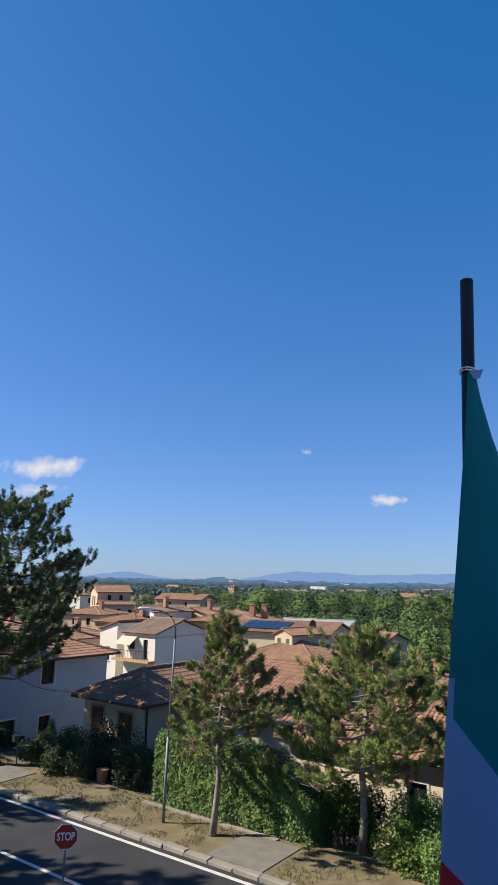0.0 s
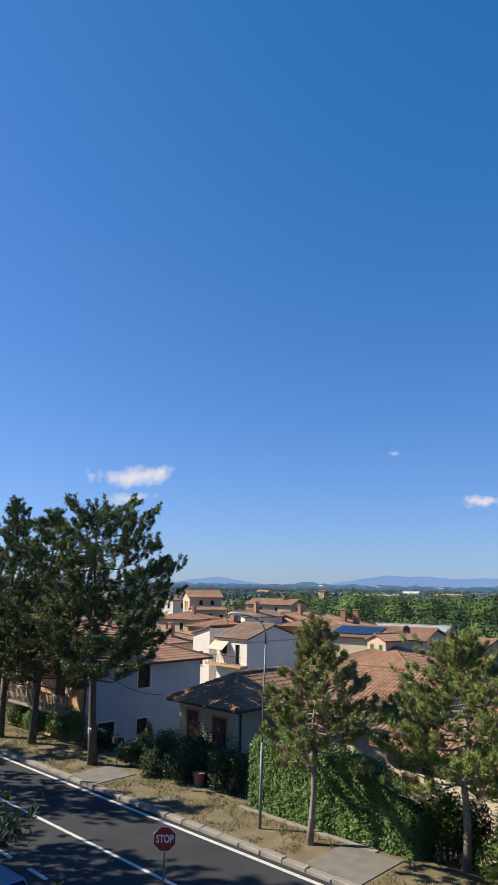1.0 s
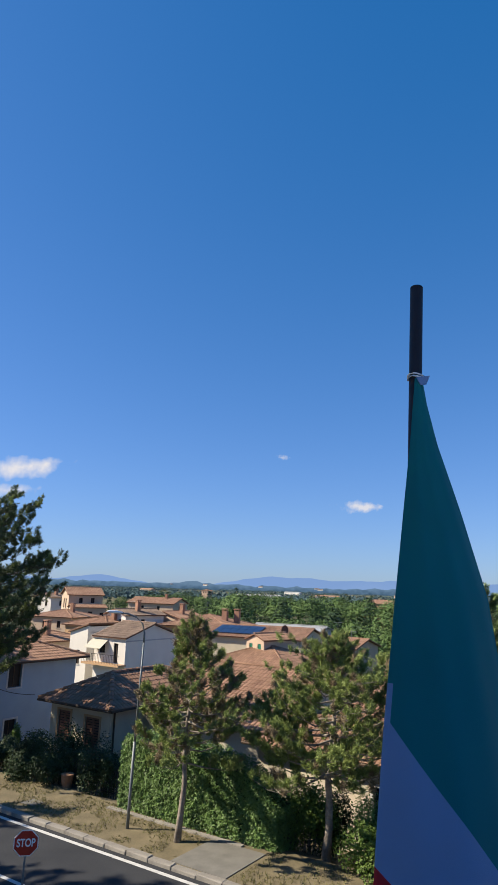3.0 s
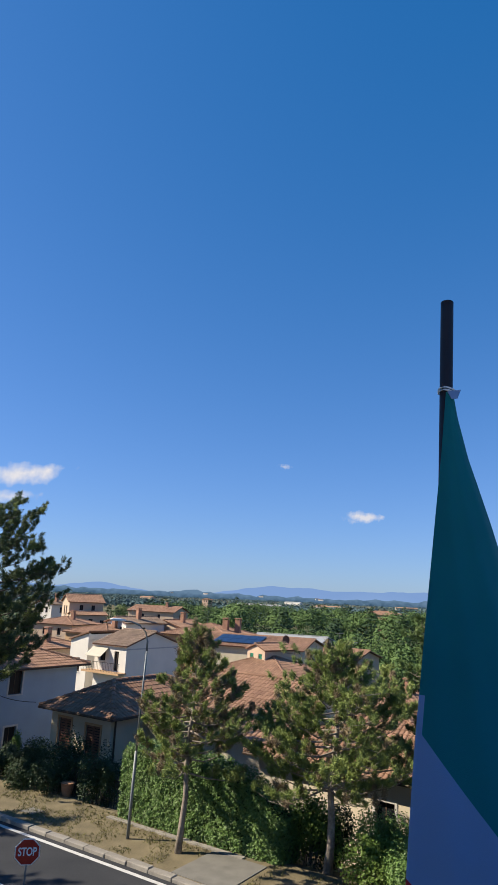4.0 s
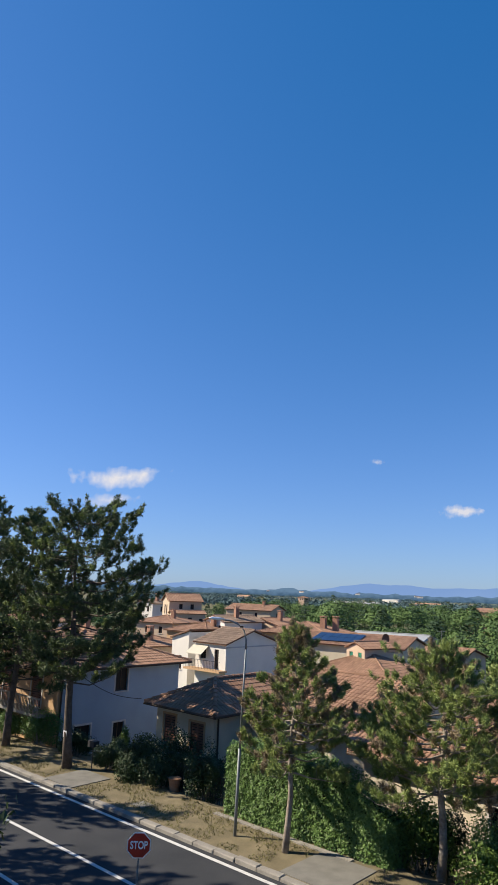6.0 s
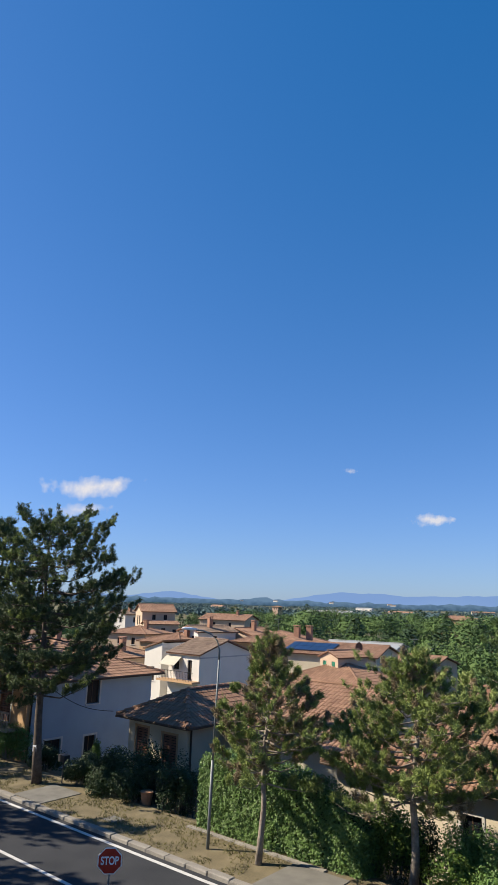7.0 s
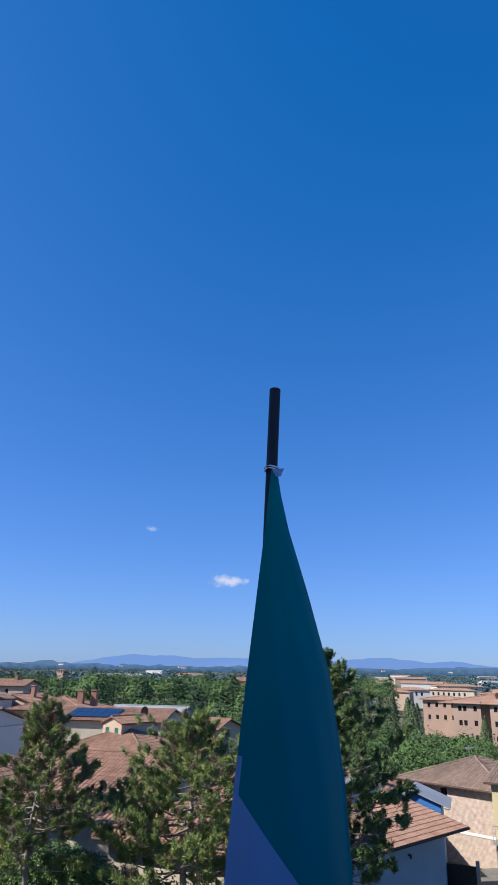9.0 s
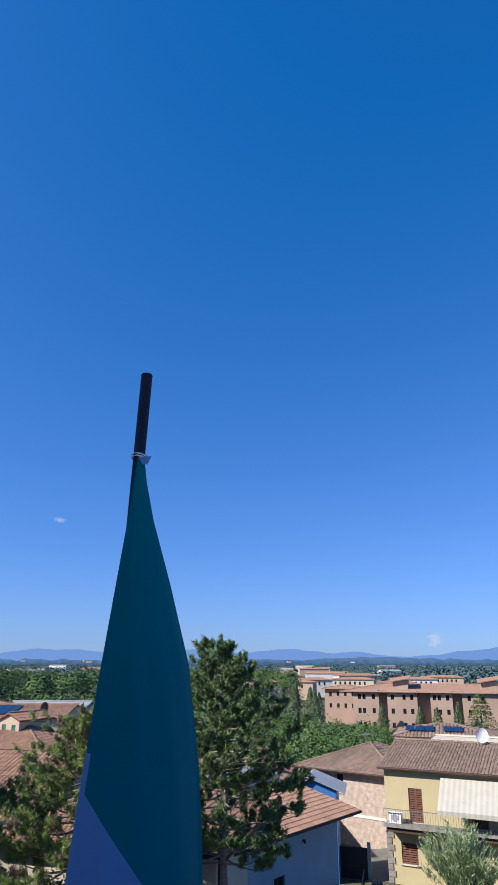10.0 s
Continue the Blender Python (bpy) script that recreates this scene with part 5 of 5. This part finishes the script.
def build_block():
    """Long three-storey brick block: projecting bays, recesses between them, stair towers on the roof."""
    root = house("brick_block", "long three-storey pink brick apartment block with shallow tiled roof", 84.4, 151.0, -37, 52, 14, -9, 2.6, M_BRICK_FAR, M_TILE_O, 9, "hip", 3.2,
                 [], col=0.6, row=1.2, category="apartment building", gutter=False)
    for x0, x1, cols in ((0, 6.2, (1.2, 2.3, 4.6)), (8.2, 15.2, (.9, 3.6, 5.4)), (18.2, 23.2, (.6, 1.7, 3.6)), (25.4, 33.4, (1.2, 4.2)), (36.5, 44, (1.0, 3, 5)), (46, 52, (1, 3))):
        wp = Pile()
        ops = [(x0 + c, x0 + c + .75, z, z + 1.15) for c in cols for z in (.45, -2.65, -5.75)]
        m = Matrix.Translation((0, -2.4, 0))
        wall_panel(wp, m @ Matrix.Translation((x0, 0, 0)), x1 - x0, -9.6, 2.6, .3, [(a - x0, b - x0, c, d) for a, b, c, d in ops])
        for xx in (x0, x1 - .3):
            wp.box(xx, xx + .3, -2.1, -.002, -9.6, 2.6)
        part("bay", wp, M_BRICK_FAR, root)
        for o in ops:
            window_unit(root, m, *o, None, None, "window", False)
    for cx in (9.5, 30):
        p = Pile()
        p.box(cx, cx + 3.6, 0, 4, 2.7, 4.7)
        part("stair_tower", p, M_BRICK_FAR, root)
        r = Pile()
        r.add([(cx - .8, -.8, 4.3), (cx + 4.1, -.8, 5.1), (cx + 4.1, 4.8, 5.7), (cx - .8, 4.8, 4.9), (cx - .8, -.8, 4.5), (cx + 4.1, -.8, 5.3), (cx + 4.1, 4.8, 5.9), (cx - .8, 4.8, 5.1)],
              [(0, 3, 2, 1), (4, 5, 6, 7), (0, 1, 5, 4), (1, 2, 6, 5), (2, 3, 7, 6), (3, 0, 4, 7)])
        part("tower_roof", r, M_TILE_O, root)
    for k, (lx, hh) in enumerate(((7.2, 6.6), (15.8, 6.2), (19.6, 6.0), (24.3, 7.4))):
        p = pose(84.4, 151.0, 0, 0, 0, -37) @ Vector((lx, -5.5, 0))
        rng = np.random.default_rng(200 + k)
        v, f = tree_blobs([(0, 0, 0, hh + 1.5, 1.25, 'cypress')], rng, 1400, 0.4)
        c = thing("cypress", "slim dark green cypress before the brick block", "tree", Matrix.Translation((p.x, p.y, -8.4)), "cypresses by the block")
        part("crown", array_mesh("crown", v, f), M_NEEDLE_D, c)
    rng = np.random.default_rng(210)
    p = pose(84.4, 151.0, 0, 0, 0, -37) @ Vector((29, -9, 0))
    v, f = tree_blobs([(0, 0, 0, 11, 4.2, 'cedar')], rng, 2600, 0.5)
    c = thing("cedar", "green cedar before the brick block", "tree", Matrix.Translation((p.x, p.y, -8.4)))
    part("crown", array_mesh("crown", v, f), M_FAR_A, c)
    rr = random.Random(12)
    for k in range(16):
        y = rr.uniform(520, 1700)
        x = y * rr.uniform(-.25, .62)
        g = ground_z(x, y)
        house("far_barn", "long pale farm building far out on the plain", x, y, rr.uniform(-50, 0), rr.uniform(18, 55), 12, g - 2, g + rr.uniform(7, 10), rr.choice((M_PLASTER_B, M_PLASTER_B, M_PLASTER_P)), rr.choice((M_TILE_O, M_METAL_ROOF)), 14, "gable", 0.5, [],
              col=2, row=4, gutter=False, group="farm buildings on the plain", base=-1)
    for k in range(12):
        x = rr.uniform(-1500, 3000)
        z = rr.uniform(9, 19)
        house("far_farmhouse", "tiny pale farmhouse on the distant hills", x, 3294 + (z + 26) * 1.2 - 0.00008 * x * x, rr.uniform(-50, 20), rr.uniform(12, 26), 12, z - 4, z, rr.choice((M_PLASTER_P, M_PLASTER_B, M_PLASTER_B)), M_TILE_B, 16, "gable", 0.5, [],
              col=2, row=4, gutter=False, group="hill farmhouses", base=-1)
    house("block_wing", "lower brick wing beside the apartment block", 84.8, 168, -37, 9, 10, -9, 2.2, M_BRICK_FAR, M_TILE_O, 9, "hip", .8,
          [('f', 1.2 + 2 * i, 1.9 + 2 * i, z, z + 1.1) for i in range(4) for z in (.3, -2.6)], col=0.6, row=1.2, category="apartment building", gutter=False)
    sr = house("solar_roof_house", "low hip-roofed house with solar panels behind the parapet", 44.5, 69, -37, 11, 9, -5, 0.95, M_PLASTER_O, M_TILE_B, 12, "hip", .5, [], col=.4, row=.8, gutter=False)
    tp = math.tan(radians(12))
    for i in range(5):
        p = Pile()
        x0, y0 = 0.9 + i * 1.08 + (1.0 if i > 2 else 0), 1.2
        z0 = 1.25 + y0 * tp
        p.add([(x0, y0, z0), (x0 + 1, y0, z0), (x0 + 1, y0 + 1.68, z0 + 1.68 * tp), (x0, y0 + 1.68, z0 + 1.68 * tp)] + [(x0, y0, z0 + .05), (x0 + 1, y0, z0 + .05), (x0 + 1, y0 + 1.68, z0 + .05 + 1.68 * tp), (x0, y0 + 1.68, z0 + .05 + 1.68 * tp)],
              [(0, 3, 2, 1), (4, 5, 6, 7), (0, 1, 5, 4), (1, 2, 6, 5), (2, 3, 7, 6), (3, 0, 4, 7)])
        part("solar_panel", p, M_SOLAR, sr, "dark blue solar panel")


build_houses()
build_block()


# ---- street things ----
def build_lamp():
    root = thing("street_lamp", "slim galvanised steel street lamp with curved arm on the verge", "street lamp", Matrix.Translation(AB(0.59, 0.96, 0.08)))
    p = Pile()
    p.tube([(0, 0, -.3), (0.07, 0.02, 3.0)], [0.062, 0.055], 12)
    p.tube([(0.07, 0.02, 3.0), (0.17, 0.06, 6.6)], [0.042, 0.035], 12)
    part("pole", p, M_STEEL, root, smooth=True)
    a = Pile()
    a.tube([(0.17, 0.06, 6.6), (0.17, 0.06, 6.95), (0.08, 0, 7.3), (-.15, -.15, 7.55), (-.45, -.35, 7.68), (-.7, -.5, 7.7)], [0.042, .04, .038, .035, .032, .03], 10)
    part("arm", a, M_STEEL, root, smooth=True)
    h = Pile()
    h.tube([(-.65, -.47, 7.72), (-.85, -.6, 7.74), (-1.1, -.77, 7.76), (-1.2, -.83, 7.76)], [.03, .06, .055, .02], 10)
    part("lamp_head", h, M_WHITE, root, "pale lamp head", smooth=True)


def build_stop():
    x, y = -4.32, 18.15
    root = thing("stop_sign", "red octagonal stop sign on a thin grey post", "road sign", pose(x, y, 0, 0, 0, 12))
    p = Pile()
    p.tube([(0, 0.03, -.05), (0, 0.03, 2.65)], 0.025, 10)
    part("post", p, M_STEEL, root)

    def octa(r, y0, y1):
        q = Pile()
        vs = [(r * math.cos(radians(22.5 + 45 * k)), yy, 2.4 + r * math.sin(radians(22.5 + 45 * k))) for yy in (y0, y1) for k in range(8)]
        q.add(vs, [tuple(range(7, -1, -1))[::-1], tuple(range(15, 7, -1))] + [(k, 8 + k, 8 + (k + 1) % 8, (k + 1) % 8) for k in range(8)])
        return q
    part("rim", octa(0.325, 0.0, -0.012), M_WHITE, root, "white rim")
    part("plate", octa(0.300, -0.013, -0.017), M_RED, root, "red plate")
    cu = bpy.data.curves.new("stop_text", 'FONT')
    cu.body, cu.size, cu.align_x, cu.align_y, cu.extrude, cu.offset = "STOP", 0.235, 'CENTER', 'CENTER', 0.002, 0.006
    tx = new("lettering", cu)
    tx.matrix_world = pose(0, -0.021, 2.4, 90, 0, 0) @ Matrix.Diagonal((0.80, 1.1, 1, 1))
    cu.materials.append(M_WHITE)
    tx.parent = root


def build_flag():
    top, low = Vector((1.673, 2.67, 10.28)), Vector((1.62, 2.71, 8.55))
    d = (low - top).normalized()
    foot = top + d * (10.3)
    root = thing("flagpole", "dark painted metal flagpole", "flagpole", Matrix.Translation((foot.x, foot.y, -0.02)))
    inv = Matrix.Translation((-foot.x, -foot.y, 0.02))
    p = Pile()
    p.tube([inv @ foot, inv @ top], 0.029, 20)
    part("pole", p, M_POLE, root, smooth=True)
    c = Pile()
    c.tube([inv @ (top + d * .001), inv @ (top - d * .006)], [0.030, 0.026], 20)
    part("cap", c, M_POLE, root)
    flag = thing("flag", "limp green, white and red flag tied to the pole", "flag", Matrix.Translation(top + d * 0.45))
    # cloth: s runs down from the upper tie, u from the pole edge out to the free edge
    def cloth(s, u):
        w = float(np.interp(s, [0, 0.12, .30, .6, .96, 1.42, 1.78, 2.35], [0.034, .064, .124, .261, .413, .525, .583, .625]))
        left = float(np.interp(s, [0, .3, .6, 1.0, 1.5, 2.3], [-.012, -.030, -.056, -.090, -.122, -.160]))
        bulge = 0.30 * w * math.sin(math.pi * min(1, u * 1.02)) ** .8
        fold = 0.010 * math.sin(u * 8 + s * 2.1) * min(1, s) + 0.004 * math.sin(u * 21 - s * 5) * min(1, s)
        return d * s + Vector((left + w * u, -0.034 - bulge - fold + 0.10 * w * u, 0))
    u0, low_s = 0.035, 2.35
    edge = lambda u: 1.3 if u < u0 - 1e-6 else 1.45 + 0.70 * (u - u0)
    red = lambda u: min(low_s - .02, 1.98 + 0.45 * u)
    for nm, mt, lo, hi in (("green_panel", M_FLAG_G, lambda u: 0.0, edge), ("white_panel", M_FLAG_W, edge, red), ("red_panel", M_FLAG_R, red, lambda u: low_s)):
        p = Pile()
        for ua, ub, nu in ((0, u0, 4), (u0, 1.0, 36)):
            rows = 70
            vs = []
            for i in range(rows + 1):
                for j in range(nu + 1):
                    u = ua + (ub - ua) * j / nu
                    k = min(u, u0 - 2e-6) if ub == u0 else u
                    s0, s1 = lo(k), hi(k)
                    vs.append(cloth(s0 + (s1 - s0) * i / rows, u))
            p.add(vs, [(i * (nu + 1) + j, i * (nu + 1) + j + 1, (i + 1) * (nu + 1) + j + 1, (i + 1) * (nu + 1) + j) for i in range(rows) for j in range(nu)])
        part(nm, p, mt, flag, smooth=True)
    # ties
    for q, nm in ((0.44, "upper"), (1.735, "lower")):
        t = Pile()
        c = top + d * q - (top + d * .45)
        for k in (0, .012):
            t.tube([c + Vector((.035 * math.cos(a), .035 * math.sin(a), k + .004 * math.sin(a * 2))) for a in np.linspace(0, 6.28, 13)], 0.004, 6)
        part("tie", t, M_WHITE, flag, "white cord tie")
    b = Pile()
    b.add([(-.010, -.05, .0), (.052, -.05, .009), (.034, -.055, -.034), (.008, -.055, -.038), (-.010, -.045, .0), (.052, -.045, .009), (.034, -.05, -.034), (.008, -.05, -.038)],
          [(0, 1, 2, 3), (7, 6, 5, 4), (0, 4, 5, 1), (1, 5, 6, 2), (2, 6, 7, 3), (3, 7, 4, 0)])
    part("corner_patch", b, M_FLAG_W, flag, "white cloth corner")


def build_car():
    root = thing("parked_car", "silver-blue parked car at the roadside", "car", Matrix.Translation(AB(0.5, -9.6, 0)) @ pose(0, 0, 0, 0, 0, ROAD_TURN))
    prof = [(-2.05, .35), (-2.1, .7), (-1.75, .92), (-1.05, 1.0), (-.45, 1.40), (.9, 1.44), (1.65, 1.02), (2.0, .9), (2.05, .4)]
    body = Pile()
    n = len(prof)
    rows = []
    for y, k in ((-.82, .0), (-.78, .03), (.78, .03), (.82, .0)):
        rows.append([(x * (1 - .0), y * (1 if z < 1.0 else .78), z + k) for x, z in prof])
    vs = [q for r in rows for q in r]
    fs = [(i * n + k, i * n + k + 1, (i + 1) * n + k + 1, (i + 1) * n + k) for i in range(3) for k in range(n - 1)]
    fs += [tuple(range(n)), tuple(3 * n + k for k in range(n - 1, -1, -1))]
    body.add(vs, fs)
    part("body", body, M_CAR, root, smooth=False)
    for nm, q in (("windscreen", [(-1.0, -.6, 1.06), (-1.0, .6, 1.06), (-.52, .56, 1.39), (-.52, -.56, 1.39)]), ("rear_window", [(1.0, -.56, 1.42), (1.0, .56, 1.42), (1.6, .6, 1.08), (1.6, -.6, 1.08)])):
        g = Pile()
        g.add([Vector(v) + Vector((0, 0, .035)) for v in q] + [Vector(v) for v in q], [(0, 1, 2, 3), (7, 6, 5, 4), (0, 4, 5, 1), (1, 5, 6, 2), (2, 6, 7, 3), (3, 7, 4, 0)])
        part(nm, g, M_GLASS, root)
    for sx in (-1.3, 1.3):
        for sy in (-.78, .78):
            w = Pile()
            w.tube([Vector((sx, sy - .1, .31)), Vector((sx, sy + .1, .31))], .31, 18)
            wh = part("wheel", w, M_DARK_METAL, root)
            r = Pile()
            r.tube([Vector((sx, sy - .105, .31)), Vector((sx, sy + .105, .31))], .19, 14)
            part("rim", r, M_STEEL, wh)


def build_verge():
    m = Matrix.Translation(O) @ pose(0, 0, 0, 0, 0, ROAD_TURN)
    for nm, lb, (a0, a1, b0, b1, z0, z1, t), mt in (
            ("driveway_slab", "grey concrete driveway slab across the verge", (3.7, 5.9, -.28, 2.1, -.2, .125, 4), M_PAVE),
            ("paved_crossing", "worn grey stone crossing on the verge", (-10.3, -8.2, -.28, 1.9, -.2, .13, 0), M_PAVE),
            ("utility_cover", "small grey concrete utility cover in the grass", (-4.7, -4.0, .35, .95, -.1, .125, 3), M_PAVE),
            ("hedge_footing", "low rough stone footing below the hedge", (-1.6, 4.9, 2.05, 2.28, -.3, .15, 0), M_STONE)):
        p = Pile()
        p.box(a0, a1, b0, b1, z0, z1, m @ pose(0, 0, 0, 0, 0, 0))
        tagged(part(nm, p, mt), lb, "paving", kind="structure")
    # letter box on its post
    root = thing("letter_box", "dark letter box on a thin post by the pine", "letter box", m @ Matrix.Translation((-10.3, 2.3, .08)))
    p = Pile()
    p.tube([(0, 0, -.2), (0, 0, 1.0)], .03, 8)
    part("post", p, M_DARK_METAL, root)
    p = Pile()
    p.box(-.26, .26, -.16, .16, 1.0, 1.3)
    part("box", p, M_DARK_METAL, root)
    # picket fence at the low house
    f = thing("picket_fence", "dark metal picket fence before the low house", "fence", m @ Matrix.Translation((-6.4, 3.5, 0)))
    for k in range(30):
        p = Pile()
        p.box(k * .15, k * .15 + .03, 0, .03, -.5, 1.15)
        part("picket", p, M_DARK_METAL, f)
    for z in (.1, .95):
        p = Pile()
        p.box(0, 4.4, .031, .06, z, z + .04)
        part("rail", p, M_DARK_METAL, f)
    pt = thing("plant_pot", "ochre terracotta plant pot by the fence", "plant pot", m @ Matrix.Translation((-5.0, 3.0, .05)))
    p = Pile()
    p.tube([(0, 0, 0), (0, 0, .5), (0, 0, .56)], [.2, .28, .3], 14)
    part("pot", p, M_TERRA, pt)
    pn = thing("paper_notice", "small white paper notice fixed to the pine trunk", "notice", m @ pose(-11.17, 1.17, 1.55, 4, 0, 15))
    p = Pile()
    p.box(-.11, .11, -.004, 0, 0, .30)
    part("sheet", p, M_WHITE, pn)
    # cable from the big pine to the low house
    w = Pile()
    a, b = AB(-11.2, 1.5, 4.6), AB(-10.7, 5.5, 3.0)
    w.tube([a.lerp(b, t) - Vector((0, 0, .35 * math.sin(math.pi * t))) for t in np.linspace(0, 1, 14)], .018, 5)
    tagged(part("overhead_cable", w, M_DARK_METAL), "thin dark overhead cable from pine to house", "cable")
    # dry grass tufts on the verge
    rng = np.random.default_rng(9)
    C = []
    for i in range(9000):
        a, bb = rng.uniform(-26, 9), rng.uniform(-.25, 2.6)
        if 3.6 < a < 6.1 or -10.4 < a < -8.1:
            continue
        if noise.noise((a * .8, bb * .8, 1)) < -.15:
            continue
        C.append(np.array(AB(a, bb, .09)))
    C = np.array(C)
    v, f2 = blades(C, np.tile([0, 0, 1.0], (len(C), 1)), 4, .10, .022, .6, rng)
    tagged(part("verge_grass", array_mesh("verge_grass", v, f2), M_BLADE, kind="stuff"), "short dry yellowed grass on the verge", "grass")


def build_yard():
    """Gate, railings and clutter in the yard between shed and yellow house."""
    f = thing("yard_fence", "dark metal railing along the yard ramp", "fence", pose(17.6, 30.2, -2.9, 0, 0, 58))
    for k in range(34):
        p = Pile()
        p.box(k * .2, k * .2 + .025, 0, .025, 0, 1.0)
        part("bar", p, M_DARK_METAL, f)
    p = Pile()
    p.box(0, 6.8, -.01, .04, 1.0, 1.06)
    part("rail", p, M_DARK_METAL, f)
    p = Pile()
    p.box(0, 6.8, .0, .18, -1.4, -.002)
    part("plinth", p, M_PLASTER_G, f)
    g = thing("yard_gate", "dark sheet metal gate between the houses", "gate", pose(21.0, 43.5, -4.2, 0, 0, -38))
    for k in range(2):
        p = Pile()
        p.box(.1 + k * 2.1, 2.1 + k * 2.1, 0, .05, .15, 2.0)
        part("gate_leaf", p, M_DARK_METAL, g)
    for x in (0, 4.25):
        p = Pile()
        p.box(x - .12, x + .08, -.08, .12, -.2, 2.3)
        part("gate_post", p, M_METAL_ROOF, g)
    for i, (x, y, s) in enumerate(((22.0, 36.0, 1.0), (22.8, 35.2, .9), (21.2, 35.2, .8))):
        b = thing("waste_bin", "grey plastic waste bin in the yard", "bin", pose(x, y, ground_z(x, y) - .2, 0, 0, 20 * i), "yard bins")
        p = Pile()
        p.tube([(0, 0, 0), (0, 0, .9 * s)], [.25 * s, .32 * s], 10)
        part("body", p, M_PLASTER_G if i else M_METAL_ROOF, b)
        p = Pile()
        p.tube([(0, 0, .9 * s), (0, 0, .97 * s)], [.34 * s, .28 * s], 10)
        part("lid", p, M_DARK_METAL, b)
    p = Pile()
    p.box(16, 30, 30, 47, -.15, .0)
    yd = part("yard_paving", p, M_PAVE)
    yd.location = (0, 0, -3.95)
    tagged(yd, "grey concrete yard between the houses", "paving", kind="structure")


def build_roof_things():
    """Aerials, a brown dish and the railing of a roof terrace."""
    for k, (x, y, z, h, d) in enumerate(((15.0, 95.0, 1.2, 3.4, 20), (16.6, 93.0, 0.6, 3.0, -30), (-4.2, 104.0, 4.6, 1.9, 10), (-16.0, 104.0, 4.6, 1.8, -40), (30.2, 51.0, 1.9, 1.5, 40))):
        a = thing("roof_aerial", "thin grey television aerial on a roof mast", "aerial", pose(x, y, z, 0, 0, d), "roof aerials")
        p = Pile()
        p.tube([(0, 0, -.6), (0, 0, h)], .022, 6)
        part("mast", p, M_STEEL, a)
        p = Pile()
        p.tube([(-.7, 0, h - .15), (.7, 0, h - .15)], .016, 5)
        part("boom", p, M_STEEL, a)
        for q in range(7):
            p = Pile()
            L = .16 + .05 * q
            p.tube([(-.6 + q * .2, -L, h - .15), (-.6 + q * .2, L, h - .15)], .010, 4)
            part("rod", p, M_STEEL, a)
    ds = thing("satellite_dish", "brown satellite dish on the dormer ridge", "satellite dish", pose(6.3, 80.2, 3.3, 0, 0, 35))
    p = Pile()
    p.tube([(0, 0, -.9), (0, 0, .7)], .03, 8)
    part("mast", p, M_STEEL, ds)
    p = Pile()
    vs, fs = [], []
    for r in range(5):
        for a in range(18):
            an = 2 * math.pi * a / 18
            rr = .55 * r / 4
            vs.append((rr * math.cos(an), -.06 - .12 * (r / 4) ** 2, .75 + rr * 1.1 * math.sin(an)))
    for r in range(4):
        for a in range(18):
            fs.append((r * 18 + a, r * 18 + (a + 1) % 18, r * 18 + 18 + (a + 1) % 18, r * 18 + 18 + a))
    p.add(vs, fs)
    part("reflector", p, M_SHUT, ds, smooth=True)
    tr = thing("roof_terrace", "small grey roof terrace with pale metal railing between the roofs", "terrace", pose(4.1, 57.6, 0, 0, 0, -14))
    p = Pile()
    p.box(0, 3.6, 0, 3.0, -5.2, 1.05)
    part("wall", p, M_PLASTER_G, tr)
    for k in range(7):
        p = Pile()
        p.box(.02 + k * .58, .05 + k * .58, .02, .05, 1.05, 1.95)
        part("post", p, M_METAL_ROOF, tr)
    for z in (1.45, 1.92):
        p = Pile()
        p.box(0, 3.6, .055, .09, z, z + .05)
        part("rail", p, M_METAL_ROOF, tr)


def build_viewpoint():
    """The plain building that the camera stands on, behind and below it, and an added unseen wing for shade."""
    p = Pile()
    p.box(-14, 16, -9, -1.2, -.1, 8.6)
    # out-of-view block added to keep the sun off flag and pole
    w = Pile()
    w.box(-9, -4.2, -1.19, 4.6, -.1, 17.5)
    tagged(part("shade_wing", w, M_PLASTER_C), "plain unseen wing added to shade the terrace and flag", "building", kind="structure")
    p2 = Pile()
    p2.box(-3, 5, -1.19, 0.55, 7.05, 7.25)
    tagged(part("wall_behind", p, M_PLASTER_C), "plain rendered building behind the viewpoint", "building", kind="structure")
    tagged(part("terrace", p2, M_PAVE), "plain concrete terrace slab below the viewpoint", "terrace", kind="structure")


build_car()
build_verge()
build_yard()
build_roof_things()
build_viewpoint()
build_lamp()
build_stop()
build_flag()
